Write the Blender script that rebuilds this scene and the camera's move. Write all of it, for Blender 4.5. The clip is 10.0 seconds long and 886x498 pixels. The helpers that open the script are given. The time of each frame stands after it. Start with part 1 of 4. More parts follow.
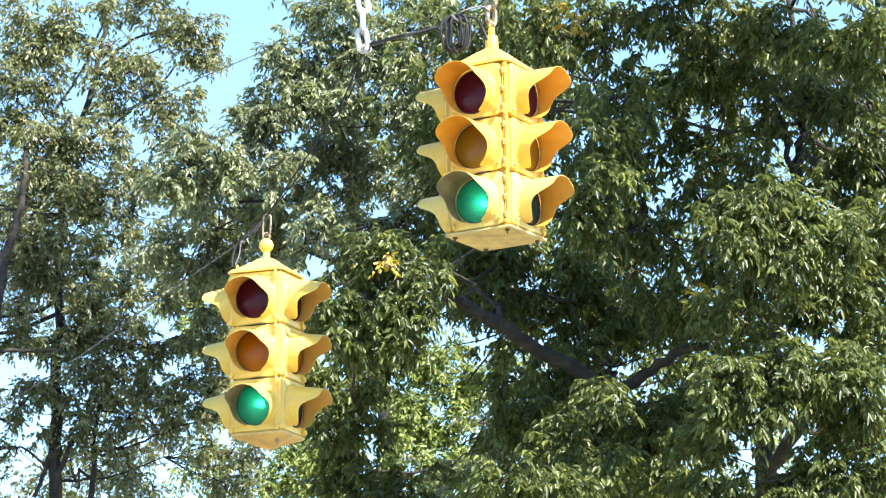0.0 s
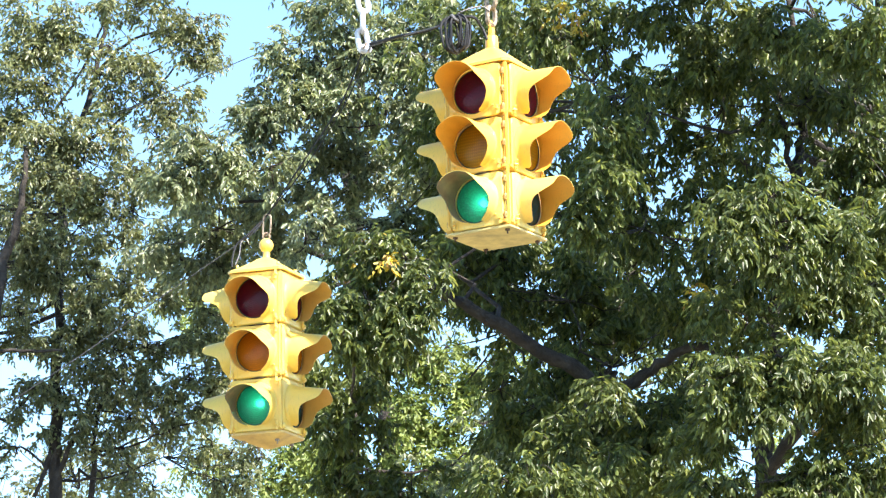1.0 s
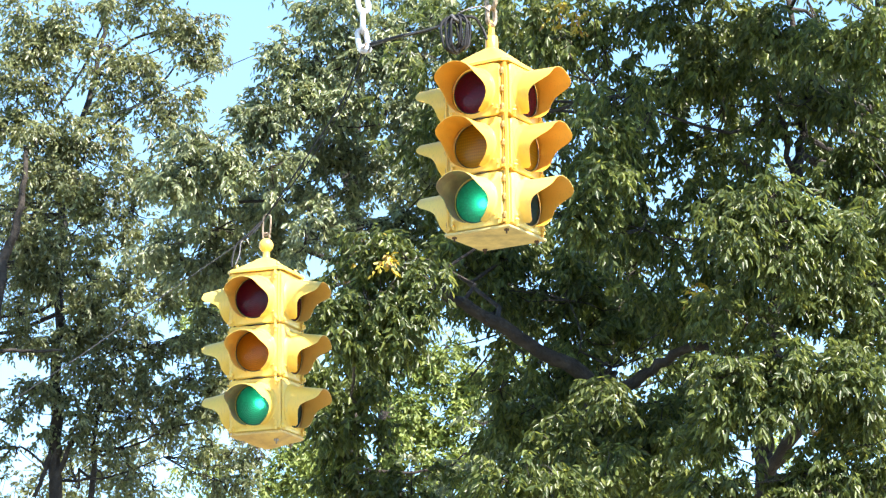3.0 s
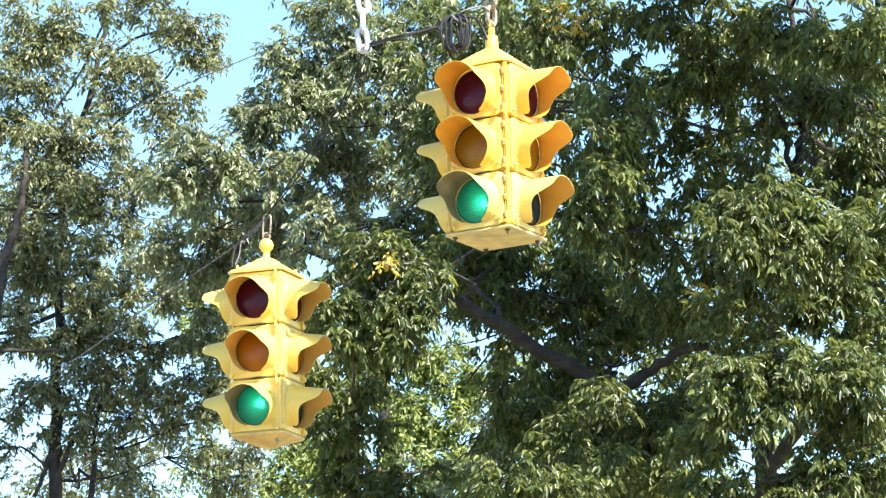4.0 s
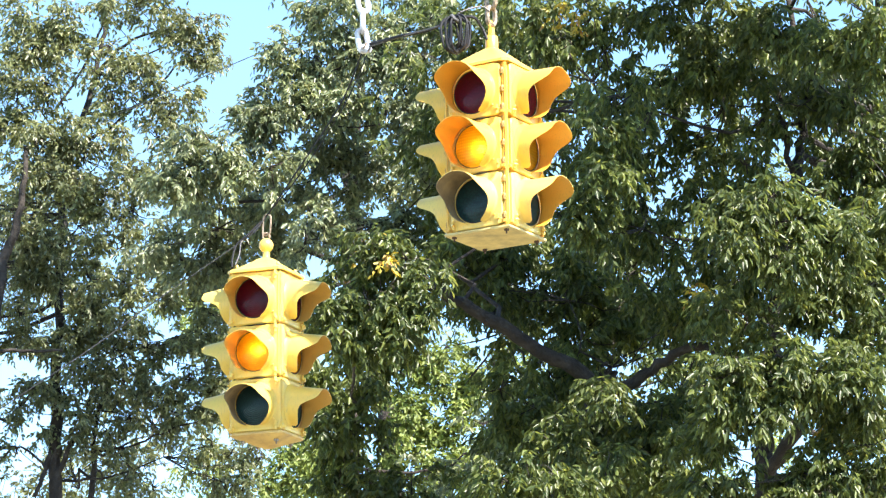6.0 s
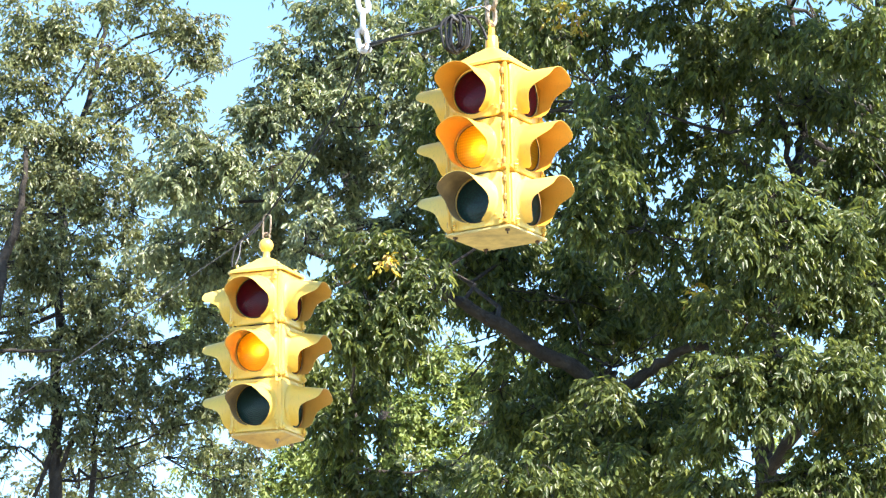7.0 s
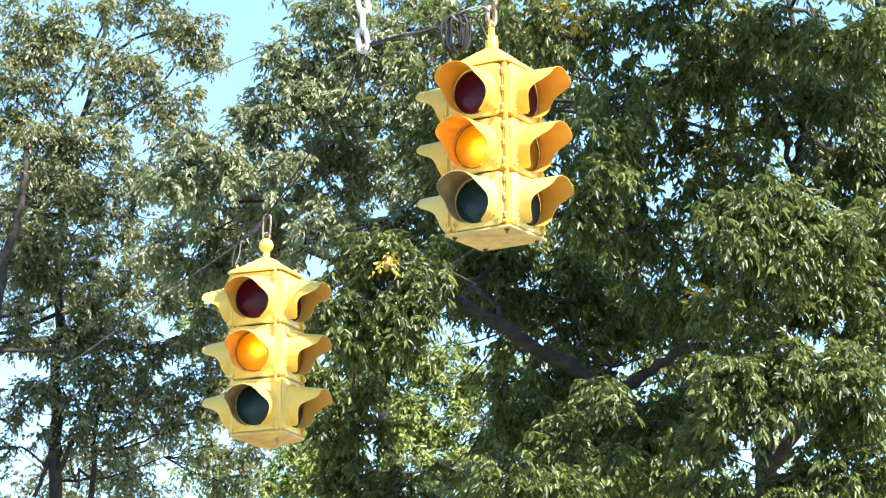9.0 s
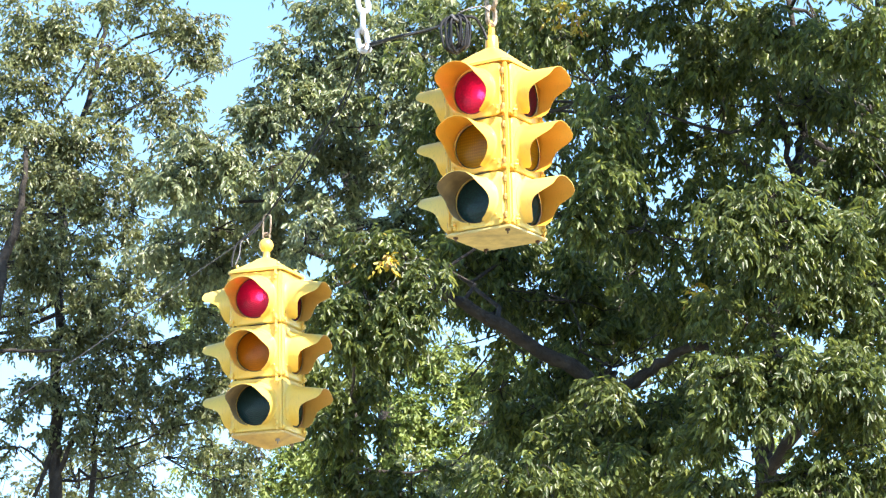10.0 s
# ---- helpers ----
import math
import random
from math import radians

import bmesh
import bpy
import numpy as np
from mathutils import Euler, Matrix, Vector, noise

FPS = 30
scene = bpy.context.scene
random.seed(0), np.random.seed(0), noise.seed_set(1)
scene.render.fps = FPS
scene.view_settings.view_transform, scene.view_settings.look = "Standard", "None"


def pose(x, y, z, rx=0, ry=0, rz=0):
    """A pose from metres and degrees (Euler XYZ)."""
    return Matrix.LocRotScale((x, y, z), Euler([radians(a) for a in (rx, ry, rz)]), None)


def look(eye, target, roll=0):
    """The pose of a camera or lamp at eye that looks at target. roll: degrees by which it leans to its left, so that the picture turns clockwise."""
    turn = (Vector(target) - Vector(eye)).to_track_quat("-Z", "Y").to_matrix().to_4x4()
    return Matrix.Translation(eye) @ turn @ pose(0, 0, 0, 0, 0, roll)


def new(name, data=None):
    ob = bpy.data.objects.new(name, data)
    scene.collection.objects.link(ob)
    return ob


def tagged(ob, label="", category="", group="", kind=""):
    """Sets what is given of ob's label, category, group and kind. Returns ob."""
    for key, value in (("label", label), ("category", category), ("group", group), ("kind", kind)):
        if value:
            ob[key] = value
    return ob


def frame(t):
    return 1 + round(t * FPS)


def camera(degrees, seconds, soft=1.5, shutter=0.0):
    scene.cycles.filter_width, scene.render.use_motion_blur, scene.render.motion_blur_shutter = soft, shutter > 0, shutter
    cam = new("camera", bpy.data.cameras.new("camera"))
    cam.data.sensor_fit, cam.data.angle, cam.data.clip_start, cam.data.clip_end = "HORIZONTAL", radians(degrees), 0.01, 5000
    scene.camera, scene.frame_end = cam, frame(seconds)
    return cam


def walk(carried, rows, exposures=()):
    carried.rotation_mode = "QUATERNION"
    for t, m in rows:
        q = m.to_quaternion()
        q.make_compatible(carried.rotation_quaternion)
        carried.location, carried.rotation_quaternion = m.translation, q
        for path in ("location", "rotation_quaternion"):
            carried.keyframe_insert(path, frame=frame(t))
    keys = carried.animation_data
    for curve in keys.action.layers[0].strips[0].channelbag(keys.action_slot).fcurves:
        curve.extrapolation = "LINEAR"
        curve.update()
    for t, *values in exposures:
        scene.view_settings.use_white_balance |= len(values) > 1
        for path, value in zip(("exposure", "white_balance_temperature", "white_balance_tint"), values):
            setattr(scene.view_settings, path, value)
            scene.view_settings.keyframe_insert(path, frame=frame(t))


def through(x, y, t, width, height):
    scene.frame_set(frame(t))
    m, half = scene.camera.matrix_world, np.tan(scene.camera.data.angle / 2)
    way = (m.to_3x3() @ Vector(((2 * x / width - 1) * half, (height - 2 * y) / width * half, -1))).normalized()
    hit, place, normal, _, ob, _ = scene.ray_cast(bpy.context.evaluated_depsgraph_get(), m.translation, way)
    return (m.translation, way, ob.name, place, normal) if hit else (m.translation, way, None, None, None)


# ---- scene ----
# ---------------------------------------------------------------- camera
EYE = (0.0, 0.0, 1.6)
PITCH = 13.21
AIM = look(EYE, (0.0, math.cos(radians(PITCH)), 1.6 + math.sin(radians(PITCH))), -0.55)
cam = camera(15.0, 10.0, soft=1.3)
walk(cam, [(0.0, AIM), (10.0, AIM)], [(0.0, 1.83), (8.5, 1.83), (9.5, 1.79), (10.0, 1.79)])

# ---------------------------------------------------------------- light
SUN_EL, SUN_AZ = 48.0, 135.0          # degrees; azimuth clockwise from +y
world = bpy.data.worlds.new("sky")
world.use_nodes = True
scene.world = world
wn = world.node_tree.nodes
sky = wn.new("ShaderNodeTexSky")
sky.sky_type = "NISHITA"
sky.sun_disc = False
sky.sun_elevation, sky.sun_rotation = radians(SUN_EL), radians(SUN_AZ)
sky.altitude = 2500.0
sky.air_density, sky.dust_density, sky.ozone_density = 0.85, 0.0, 2.0
clear = wn.new("ShaderNodeMix")          # a clear autumn sky leans to cyan
clear.data_type, clear.blend_type = "RGBA", "MULTIPLY"
clear.inputs[0].default_value, clear.inputs[7].default_value = 1.0, (0.95, 1.05, 1.0, 1.0)
world.node_tree.links.new(sky.outputs[0], clear.inputs[6])
world.node_tree.links.new(clear.outputs[2], wn["Background"].inputs[0])
wn["Background"].inputs[1].default_value = 0.147

sun = new("sun", bpy.data.lights.new("sun", "SUN"))
sun.data.energy, sun.data.angle, sun.data.color = 5.4, radians(0.53), (1.0, 0.93, 0.84)
toward = Vector((math.sin(radians(SUN_AZ)) * math.cos(radians(SUN_EL)),
                 math.cos(radians(SUN_AZ)) * math.cos(radians(SUN_EL)), math.sin(radians(SUN_EL))))
sun.matrix_world = look(toward * 60, (0, 0, 0))


# ---------------------------------------------------------------- materials
def material(name):
    m = bpy.data.materials.new(name)
    m.use_nodes = True
    return m, m.node_tree.nodes, m.node_tree.links, m.node_tree.nodes["Principled BSDF"]


def noise_node(n, l, scale, detail=4.0, rough=0.55, coord="Object"):
    tc = n.new("ShaderNodeTexCoord")
    t = n.new("ShaderNodeTexNoise")
    t.inputs["Scale"].default_value, t.inputs["Detail"].default_value, t.inputs["Roughness"].default_value = scale, detail, rough
    l.new(tc.outputs[coord], t.inputs["Vector"])
    return t


def ramp_node(n, l, src, stops):
    r = n.new("ShaderNodeValToRGB")
    e = r.color_ramp.elements
    while len(e) < len(stops):
        e.new(0.5)
    for k, (pos, col) in enumerate(stops):
        e[k].position, e[k].color = pos, (*col, 1.0)
    l.new(src, r.inputs[0])
    return r


def bump_node(n, l, src, bsdf, strength, distance):
    b = n.new("ShaderNodeBump")
    b.inputs["Strength"].default_value, b.inputs["Distance"].default_value = strength, distance
    l.new(src, b.inputs["Height"])
    l.new(b.outputs[0], bsdf.inputs["Normal"])
    return b


def mottled(name, stops, scale, rough=0.6, bump=0.3, distance=0.004, fine=None, metal=0.0, coord="Object", spec=0.5):
    m, n, l, b = material(name)
    t = noise_node(n, l, scale, 6.0, 0.6, coord)
    r = ramp_node(n, l, t.outputs[0], stops)
    l.new(r.outputs[0], b.inputs["Base Color"])
    b.inputs["Roughness"].default_value, b.inputs["Metallic"].default_value = rough, metal
    b.inputs["Specular IOR Level"].default_value = spec
    g = noise_node(n, l, fine or scale * 8, 3.0, 0.6, coord)
    bump_node(n, l, g.outputs[0], b, bump, distance)
    return m


def signal_paint(name, colour, worn):
    """Old enamel: slow fading, small stains and chips, slight orange peel."""
    m, n, l, b = material(name)
    slow = noise_node(n, l, 5.0, 3.0)
    base = ramp_node(n, l, slow.outputs[0], [(0.3, tuple(0.88 * c for c in colour)), (0.7, colour)])
    stain = noise_node(n, l, 38.0, 8.0, 0.7)
    mask = ramp_node(n, l, stain.outputs[0], [(0.62, (0, 0, 0)), (0.74, (0.55, 0.55, 0.55))])
    mix = n.new("ShaderNodeMix")
    mix.data_type = "RGBA"
    l.new(mask.outputs[0], mix.inputs[0])
    l.new(base.outputs[0], mix.inputs[6])
    mix.inputs[7].default_value = (*worn, 1.0)
    # dirt that rain has drawn into thin upright streaks
    tc = n.new("ShaderNodeTexCoord")
    mp = n.new("ShaderNodeMapping")
    mp.inputs["Scale"].default_value = (34.0, 34.0, 3.0)
    l.new(tc.outputs["Object"], mp.inputs[0])
    run = n.new("ShaderNodeTexNoise")
    run.inputs["Detail"].default_value = 5.0
    l.new(mp.outputs[0], run.inputs["Vector"])
    runs = ramp_node(n, l, run.outputs[0], [(0.56, (0, 0, 0)), (0.72, (0.42, 0.42, 0.42))])
    dirty = n.new("ShaderNodeMix")
    dirty.data_type = "RGBA"
    l.new(runs.outputs[0], dirty.inputs[0])
    l.new(mix.outputs[2], dirty.inputs[6])
    dirty.inputs[7].default_value = (*[0.9 * c for c in worn], 1.0)
    l.new(dirty.outputs[2], b.inputs["Base Color"])
    rr = n.new("ShaderNodeMapRange")
    rr.inputs[3].default_value, rr.inputs[4].default_value = 0.26, 0.46
    l.new(slow.outputs[0], rr.inputs[0])
    l.new(rr.outputs[0], b.inputs["Roughness"])
    peel = noise_node(n, l, 160.0, 2.0)
    bump_node(n, l, peel.outputs[0], b, 0.12, 0.0015)
    return m


def lens_glass(name, colour, dark, ringed, prisms=False):
    """Pressed coloured glass: prisms or rings on its inside scatter the lamp's light."""
    m, n, l, b = material(name)
    tc = n.new("ShaderNodeTexCoord")
    v = n.new("ShaderNodeTexVoronoi")
    v.inputs["Scale"].default_value, v.inputs["Randomness"].default_value = 85.0, 0.85
    l.new(tc.outputs["Object"], v.inputs["Vector"])
    height = v.outputs["Distance"]
    if ringed:
        w = n.new("ShaderNodeTexWave")
        w.wave_type, w.rings_direction = "RINGS", "Y"
        w.inputs["Scale"].default_value, w.inputs["Distortion"].default_value = 34.0, 1.2
        l.new(tc.outputs["Object"], w.inputs["Vector"])
        half = n.new("ShaderNodeMath")
        half.operation = "MULTIPLY_ADD"
        half.inputs[1].default_value = 0.6
        l.new(w.outputs["Fac"], half.inputs[0])
        l.new(height, half.inputs[2])
        height = half.outputs[0]
    if prisms:                      # rows of square prisms
        for turn in ("X", "Z"):
            w = n.new("ShaderNodeTexWave")
            w.wave_type, w.bands_direction = "BANDS", turn
            w.inputs["Scale"].default_value, w.inputs["Distortion"].default_value = 27.0 if turn == "X" else 22.0, 0.0
            l.new(tc.outputs["Object"], w.inputs["Vector"])
            bars = n.new("ShaderNodeMath")
            bars.operation = "MULTIPLY_ADD"
            bars.inputs[1].default_value = 0.55
            l.new(w.outputs["Fac"], bars.inputs[0])
            if turn == "X":
                bars.inputs[2].default_value = 0.0
            else:
                l.new(height, bars.inputs[2])
            height = bars.outputs[0]
    bp = n.new("ShaderNodeBump")
    bp.inputs["Strength"].default_value, bp.inputs["Distance"].default_value = 0.6, 0.006
    l.new(height, bp.inputs["Height"])
    b.inputs["Base Color"].default_value = (*dark, 1.0)
    b.inputs["Roughness"].default_value = 0.26
    b.inputs["Specular IOR Level"].default_value = 0.28
    b.inputs["Coat Weight"].default_value, b.inputs["Coat Roughness"].default_value = 0.22, 0.12
    cell = ramp_node(n, l, height, [(0.0, colour), (0.7, tuple(0.4 * c for c in colour))])
    t = n.new("ShaderNodeBsdfTranslucent")
    l.new(cell.outputs[0], t.inputs[0])
    l.new(bp.outputs[0], t.inputs["Normal"])
    g = n.new("ShaderNodeBsdfRefraction")
    g.inputs["Color"].default_value = (*[0.85 * c + 0.004 for c in colour], 1.0)
    g.inputs["Roughness"].default_value, g.inputs["IOR"].default_value = 0.62, 1.35
    l.new(bp.outputs[0], g.inputs["Normal"])
    inner = n.new("ShaderNodeMixShader")
    inner.inputs[0].default_value = 0.26
    l.new(t.outputs[0], inner.inputs[1])
    l.new(g.outputs[0], inner.inputs[2])
    mix = n.new("ShaderNodeMixShader")
    mix.inputs[0].default_value = 0.55
    l.new(b.outputs[0], mix.inputs[1])
    l.new(inner.outputs[0], mix.inputs[2])
    l.new(mix.outputs[0], n["Material Output"].inputs[0])
    return m


def glowing(name, colour, strength):
    m, n, l, b = material(name)
    b.inputs["Base Color"].default_value = (0.8, 0.8, 0.8, 1)
    b.inputs["Emission Color"].default_value = (*colour, 1)
    b.inputs["Emission Strength"].default_value = strength
    return m


def leaf_material(name, tones, rough=0.40, through=0.44, gloss=0.62):
    m, n, l, b = material(name)
    g = n.new("ShaderNodeNewGeometry")
    r = ramp_node(n, l, g.outputs["Random Per Island"], tones)
    patch = noise_node(n, l, 1.3, 2.0)
    shade = n.new("ShaderNodeMapRange")
    shade.inputs[1].default_value, shade.inputs[2].default_value = 0.3, 0.7
    shade.inputs[3].default_value, shade.inputs[4].default_value = 0.8, 1.2
    l.new(patch.outputs[0], shade.inputs[0])
    hsv = n.new("ShaderNodeHueSaturation")
    l.new(r.outputs[0], hsv.inputs["Color"])
    l.new(shade.outputs[0], hsv.inputs["Value"])
    l.new(hsv.outputs[0], b.inputs["Base Color"])
    b.inputs["Roughness"].default_value = rough
    b.inputs["Specular IOR Level"].default_value = gloss
    t = n.new("ShaderNodeBsdfTranslucent")
    warm = n.new("ShaderNodeHueSaturation")
    warm.inputs["Hue"].default_value, warm.inputs["Saturation"].default_value, warm.inputs["Value"].default_value = 0.48, 1.08, 1.6
    l.new(hsv.outputs[0], warm.inputs["Color"])
    l.new(warm.outputs[0], t.inputs[0])
    mix = n.new("ShaderNodeMixShader")
    mix.inputs[0].default_value = through
    l.new(b.outputs[0], mix.inputs[1])
    l.new(t.outputs[0], mix.inputs[2])
    l.new(mix.outputs[0], n["Material Output"].inputs[0])
    return m


PAINT_GOLD = signal_paint("gold_enamel", (0.80, 0.49, 0.080), (0.42, 0.27, 0.08))
PAINT_PALE = signal_paint("pale_yellow_enamel", (0.83, 0.56, 0.112), (0.50, 0.34, 0.11))
# a paler yellow for the golden light's lowest section, doors and visors
PAINT_LEMON = signal_paint("lemon_enamel", (0.82, 0.58, 0.145), (0.46, 0.34, 0.14))
COVER_PALE = mottled("dusty_cream_enamel", [(0.3, (0.42, 0.31, 0.13)), (0.55, (0.70, 0.54, 0.21)), (0.75, (0.80, 0.63, 0.25))], 9, 0.55, 0.3, 0.002, 60)
COVER_TAN = mottled("dusty_tan_enamel", [(0.3, (0.44, 0.26, 0.09)), (0.55, (0.66, 0.43, 0.13)), (0.75, (0.76, 0.52, 0.16))], 9, 0.55, 0.3, 0.002, 60)
RUST = mottled("rusty_bolt_steel", [(0.3, (0.05, 0.028, 0.018)), (0.7, (0.14, 0.07, 0.04))], 60, 0.7)
# hinge knuckles: mottled brown, darker than the enamel
HINGE_BROWN = mottled("mottled_brown", [(0.35, (0.30, 0.16, 0.05)), (0.7, (0.52, 0.33, 0.10))], 40, 0.6)
# inner faces of the visors: deeper in tone than their outsides
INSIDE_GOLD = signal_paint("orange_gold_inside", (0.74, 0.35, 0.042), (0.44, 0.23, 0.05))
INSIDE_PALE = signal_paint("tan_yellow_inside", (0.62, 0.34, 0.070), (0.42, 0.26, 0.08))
DULL = mottled("dull_brown_paint", [(0.3, (0.16, 0.11, 0.06)), (0.7, (0.30, 0.21, 0.10))], 14, 0.7)
LENSES = {}
for kind, ringed in (("strip", False), ("ball", True)):
    LENSES[kind] = (lens_glass("red_glass", (0.25, 0.0006, 0.020), (0.11, 0.004, 0.022), ringed),
                    lens_glass("amber_glass", (0.66, 0.245, 0.002), (0.42, 0.20, 0.007) if not ringed else (0.62, 0.19, 0.005), ringed, not ringed),
                    lens_glass("green_glass", (0.002, 0.17, 0.095), (0.030, 0.068, 0.070), ringed))
LAMP = glowing("lamp_glow", (1.0, 0.88, 0.72), 62.0)
BLACK = mottled("black_interior", [(0.3, (0.012, 0.011, 0.010)), (0.7, (0.03, 0.028, 0.025))], 20, 0.8)
STEEL = mottled("rust_stained_steel", [(0.35, (0.13, 0.09, 0.06)), (0.65, (0.36, 0.29, 0.21))], 60, 0.5, 0.3, metal=0.3)
ZINC = mottled("white_zinc", [(0.35, (0.40, 0.40, 0.44)), (0.65, (0.66, 0.65, 0.69))], 60, 0.4, 0.2, metal=0.15)
OLD_WIRE = mottled("tarnished_wire", [(0.3, (0.03, 0.03, 0.034)), (0.7, (0.07, 0.07, 0.08))], 30, 0.85, spec=0.15)
RUBBER = mottled("black_cable_sheath", [(0.3, (0.008, 0.008, 0.010)), (0.7, (0.022, 0.022, 0.026))], 30, 0.6, spec=0.3)
STRAND = mottled("weathered_wire", [(0.3, (0.06, 0.06, 0.06)), (0.7, (0.16, 0.15, 0.15))], 80, 0.5, metal=0.4)
BARK = mottled("grey_bark", [(0.3, (0.016, 0.012, 0.010)), (0.55, (0.036, 0.028, 0.022)), (0.75, (0.075, 0.061, 0.050))], 7, 0.9, 0.9, 0.03, 26)
POLE = mottled("creosoted_wood", [(0.3, (0.06, 0.04, 0.025)), (0.7, (0.16, 0.11, 0.07))], 4, 0.85, 0.6, 0.01, 40)
GROUND = mottled("dry_grass_ground", [(0.3, (0.11, 0.105, 0.06)), (0.5, (0.175, 0.16, 0.10)), (0.7, (0.24, 0.21, 0.14))], 0.8, 0.95, 0.8, 0.05, 12)
LEAF_NEAR = leaf_material("hickory_leaf", [(0.0, (0.049, 0.068, 0.022)), (0.5, (0.086, 0.115, 0.034)), (0.9, (0.144, 0.177, 0.044)), (1.0, (0.20, 0.22, 0.055))], 0.39, 0.50, 0.52)
LEAF_MID = leaf_material("glossy_green_leaf", [(0.0, (0.086, 0.108, 0.056)), (0.5, (0.158, 0.192, 0.092)), (0.92, (0.238, 0.268, 0.122)), (1.0, (0.27, 0.27, 0.13))], 0.39, 0.44, 0.9)
LEAF_LEFT = leaf_material("grey_green_leaf", [(0.0, (0.081, 0.095, 0.042)), (0.5, (0.137, 0.158, 0.064)), (0.92, (0.207, 0.227, 0.088)), (1.0, (0.24, 0.24, 0.09))], 0.39, 0.44, 0.85)
LEAF_FAR = leaf_material("lime_leaf", [(0.0, (0.11, 0.15, 0.03)), (0.6, (0.18, 0.23, 0.05)), (1.0, (0.26, 0.30, 0.08))], 0.5, 0.35)
LEAF_TURNED = leaf_material("turned_leaf", [(0.0, (0.32, 0.24, 0.03)), (0.6, (0.46, 0.38, 0.04)), (1.0, (0.30, 0.15, 0.04))], 0.5, 0.35)


# ---------------------------------------------------------------- mesh helpers
def part(name, bm, mat, parent=None, label="", m=None, smooth=False):
    """Links a bmesh (or a mesh that is shared) as one object under a thing or a part."""
    if isinstance(bm, bpy.types.Mesh):
        me = bm
    else:
        bmesh.ops.recalc_face_normals(bm, faces=bm.faces)
        me = bpy.data.meshes.new(name)
        bm.to_mesh(me)
        bm.free()
        me.materials.append(mat)
        if smooth:
            me.polygons.foreach_set("use_smooth", [True] * len(me.polygons))
            me.set_sharp_from_angle(angle=radians(42))
    ob = new(name, me)
    if parent:
        ob.parent = parent
    if m is not None:
        ob.matrix_basis = m
    if label:
        tagged(ob, label)
    return ob


def add_loops(bm, loops, closed=True, cap_a=False, cap_b=False):
    """Skins a list of rings of points with quads."""
    rows = [[bm.verts.new(p) for p in ring] for ring in loops]
    n = len(rows[0])
    for a, b in zip(rows, rows[1:]):
        for k in range(n if closed else n - 1):
            j = (k + 1) % n
            bm.faces.new((a[k], a[j], b[j], b[k]))
    if cap_a:
        bm.faces.new(rows[0][::-1])
    if cap_b:
        bm.faces.new(rows[-1])
    return rows


def add_tube(bm, pts, radii, n=8, caps=True):
    pts = [Vector(p) for p in pts]
    side = None
    rings = []
    for k, p in enumerate(pts):
        d = (pts[min(k + 1, len(pts) - 1)] - pts[max(k - 1, 0)]).normalized()
        if side is None:
            side = d.cross(Vector((0.3, 0.2, 1)) if abs(d.z) < 0.9 else Vector((1, 0.1, 0))).normalized()
        side = (side - d * side.dot(d)).normalized()
        up = d.cross(side)
        r = radii[k] if isinstance(radii, (list, tuple)) else radii
        rings.append([p + (side * math.cos(a) + up * math.sin(a)) * r for a in (2 * math.pi * i / n for i in range(n))])
    add_loops(bm, rings, True, caps, caps)


def add_ring(bm, m, major, minor, stretch=0.0, n=20, k=7):
    """A closed link: a torus drawn out by stretch along its local y."""
    rings = []
    for i in range(n):
        a = 2 * math.pi * i / n
        c, s = math.cos(a), math.sin(a)
        cen = Vector((c * major, s * major + (stretch if s > 0 else -stretch if s < 0 else 0), 0))
        rings.append([m @ (cen + Vector((c, s, 0)) * minor * math.cos(b) + Vector((0, 0, 1)) * minor * math.sin(b))
                      for b in (2 * math.pi * j / k for j in range(k))])
    rings.append(rings[0])
    rows = [[bm.verts.new(p) for p in ring] for ring in rings[:-1]]
    for i in range(n):
        a, b = rows[i], rows[(i + 1) % n]
        for j in range(k):
            bm.faces.new((a[j], a[(j + 1) % k], b[(j + 1) % k], b[j]))


def add_lathe(bm, profile, n=24, cap_a=True, cap_b=True, m=Matrix()):
    add_loops(bm, [[m @ Vector((r * math.cos(a), r * math.sin(a), z)) for a in (2 * math.pi * i / n for i in range(n))]
                   for r, z in profile], True, cap_a, cap_b)


def rounded_square(w, h, c, a):
    """The point of a rounded rectangle (half sizes w, h, corner c) in the direction a."""
    dx, dy = math.cos(a), math.sin(a)
    t = min(w / abs(dx) if abs(dx) > 1e-6 else 9e9, h / abs(dy) if abs(dy) > 1e-6 else 9e9)
    x, y = dx * t, dy * t
    if abs(x) > w - c and abs(y) > h - c:
        lo, hi = 0.0, t
        for _ in range(30):
            mid = (lo + hi) / 2
            px, py = abs(dx * mid) - (w - c), abs(dy * mid) - (h - c)
            if px <= 0 or py <= 0 or px * px + py * py < c * c:
                lo = mid
            else:
                hi = mid
        x, y = dx * lo, dy * lo
    return x, y


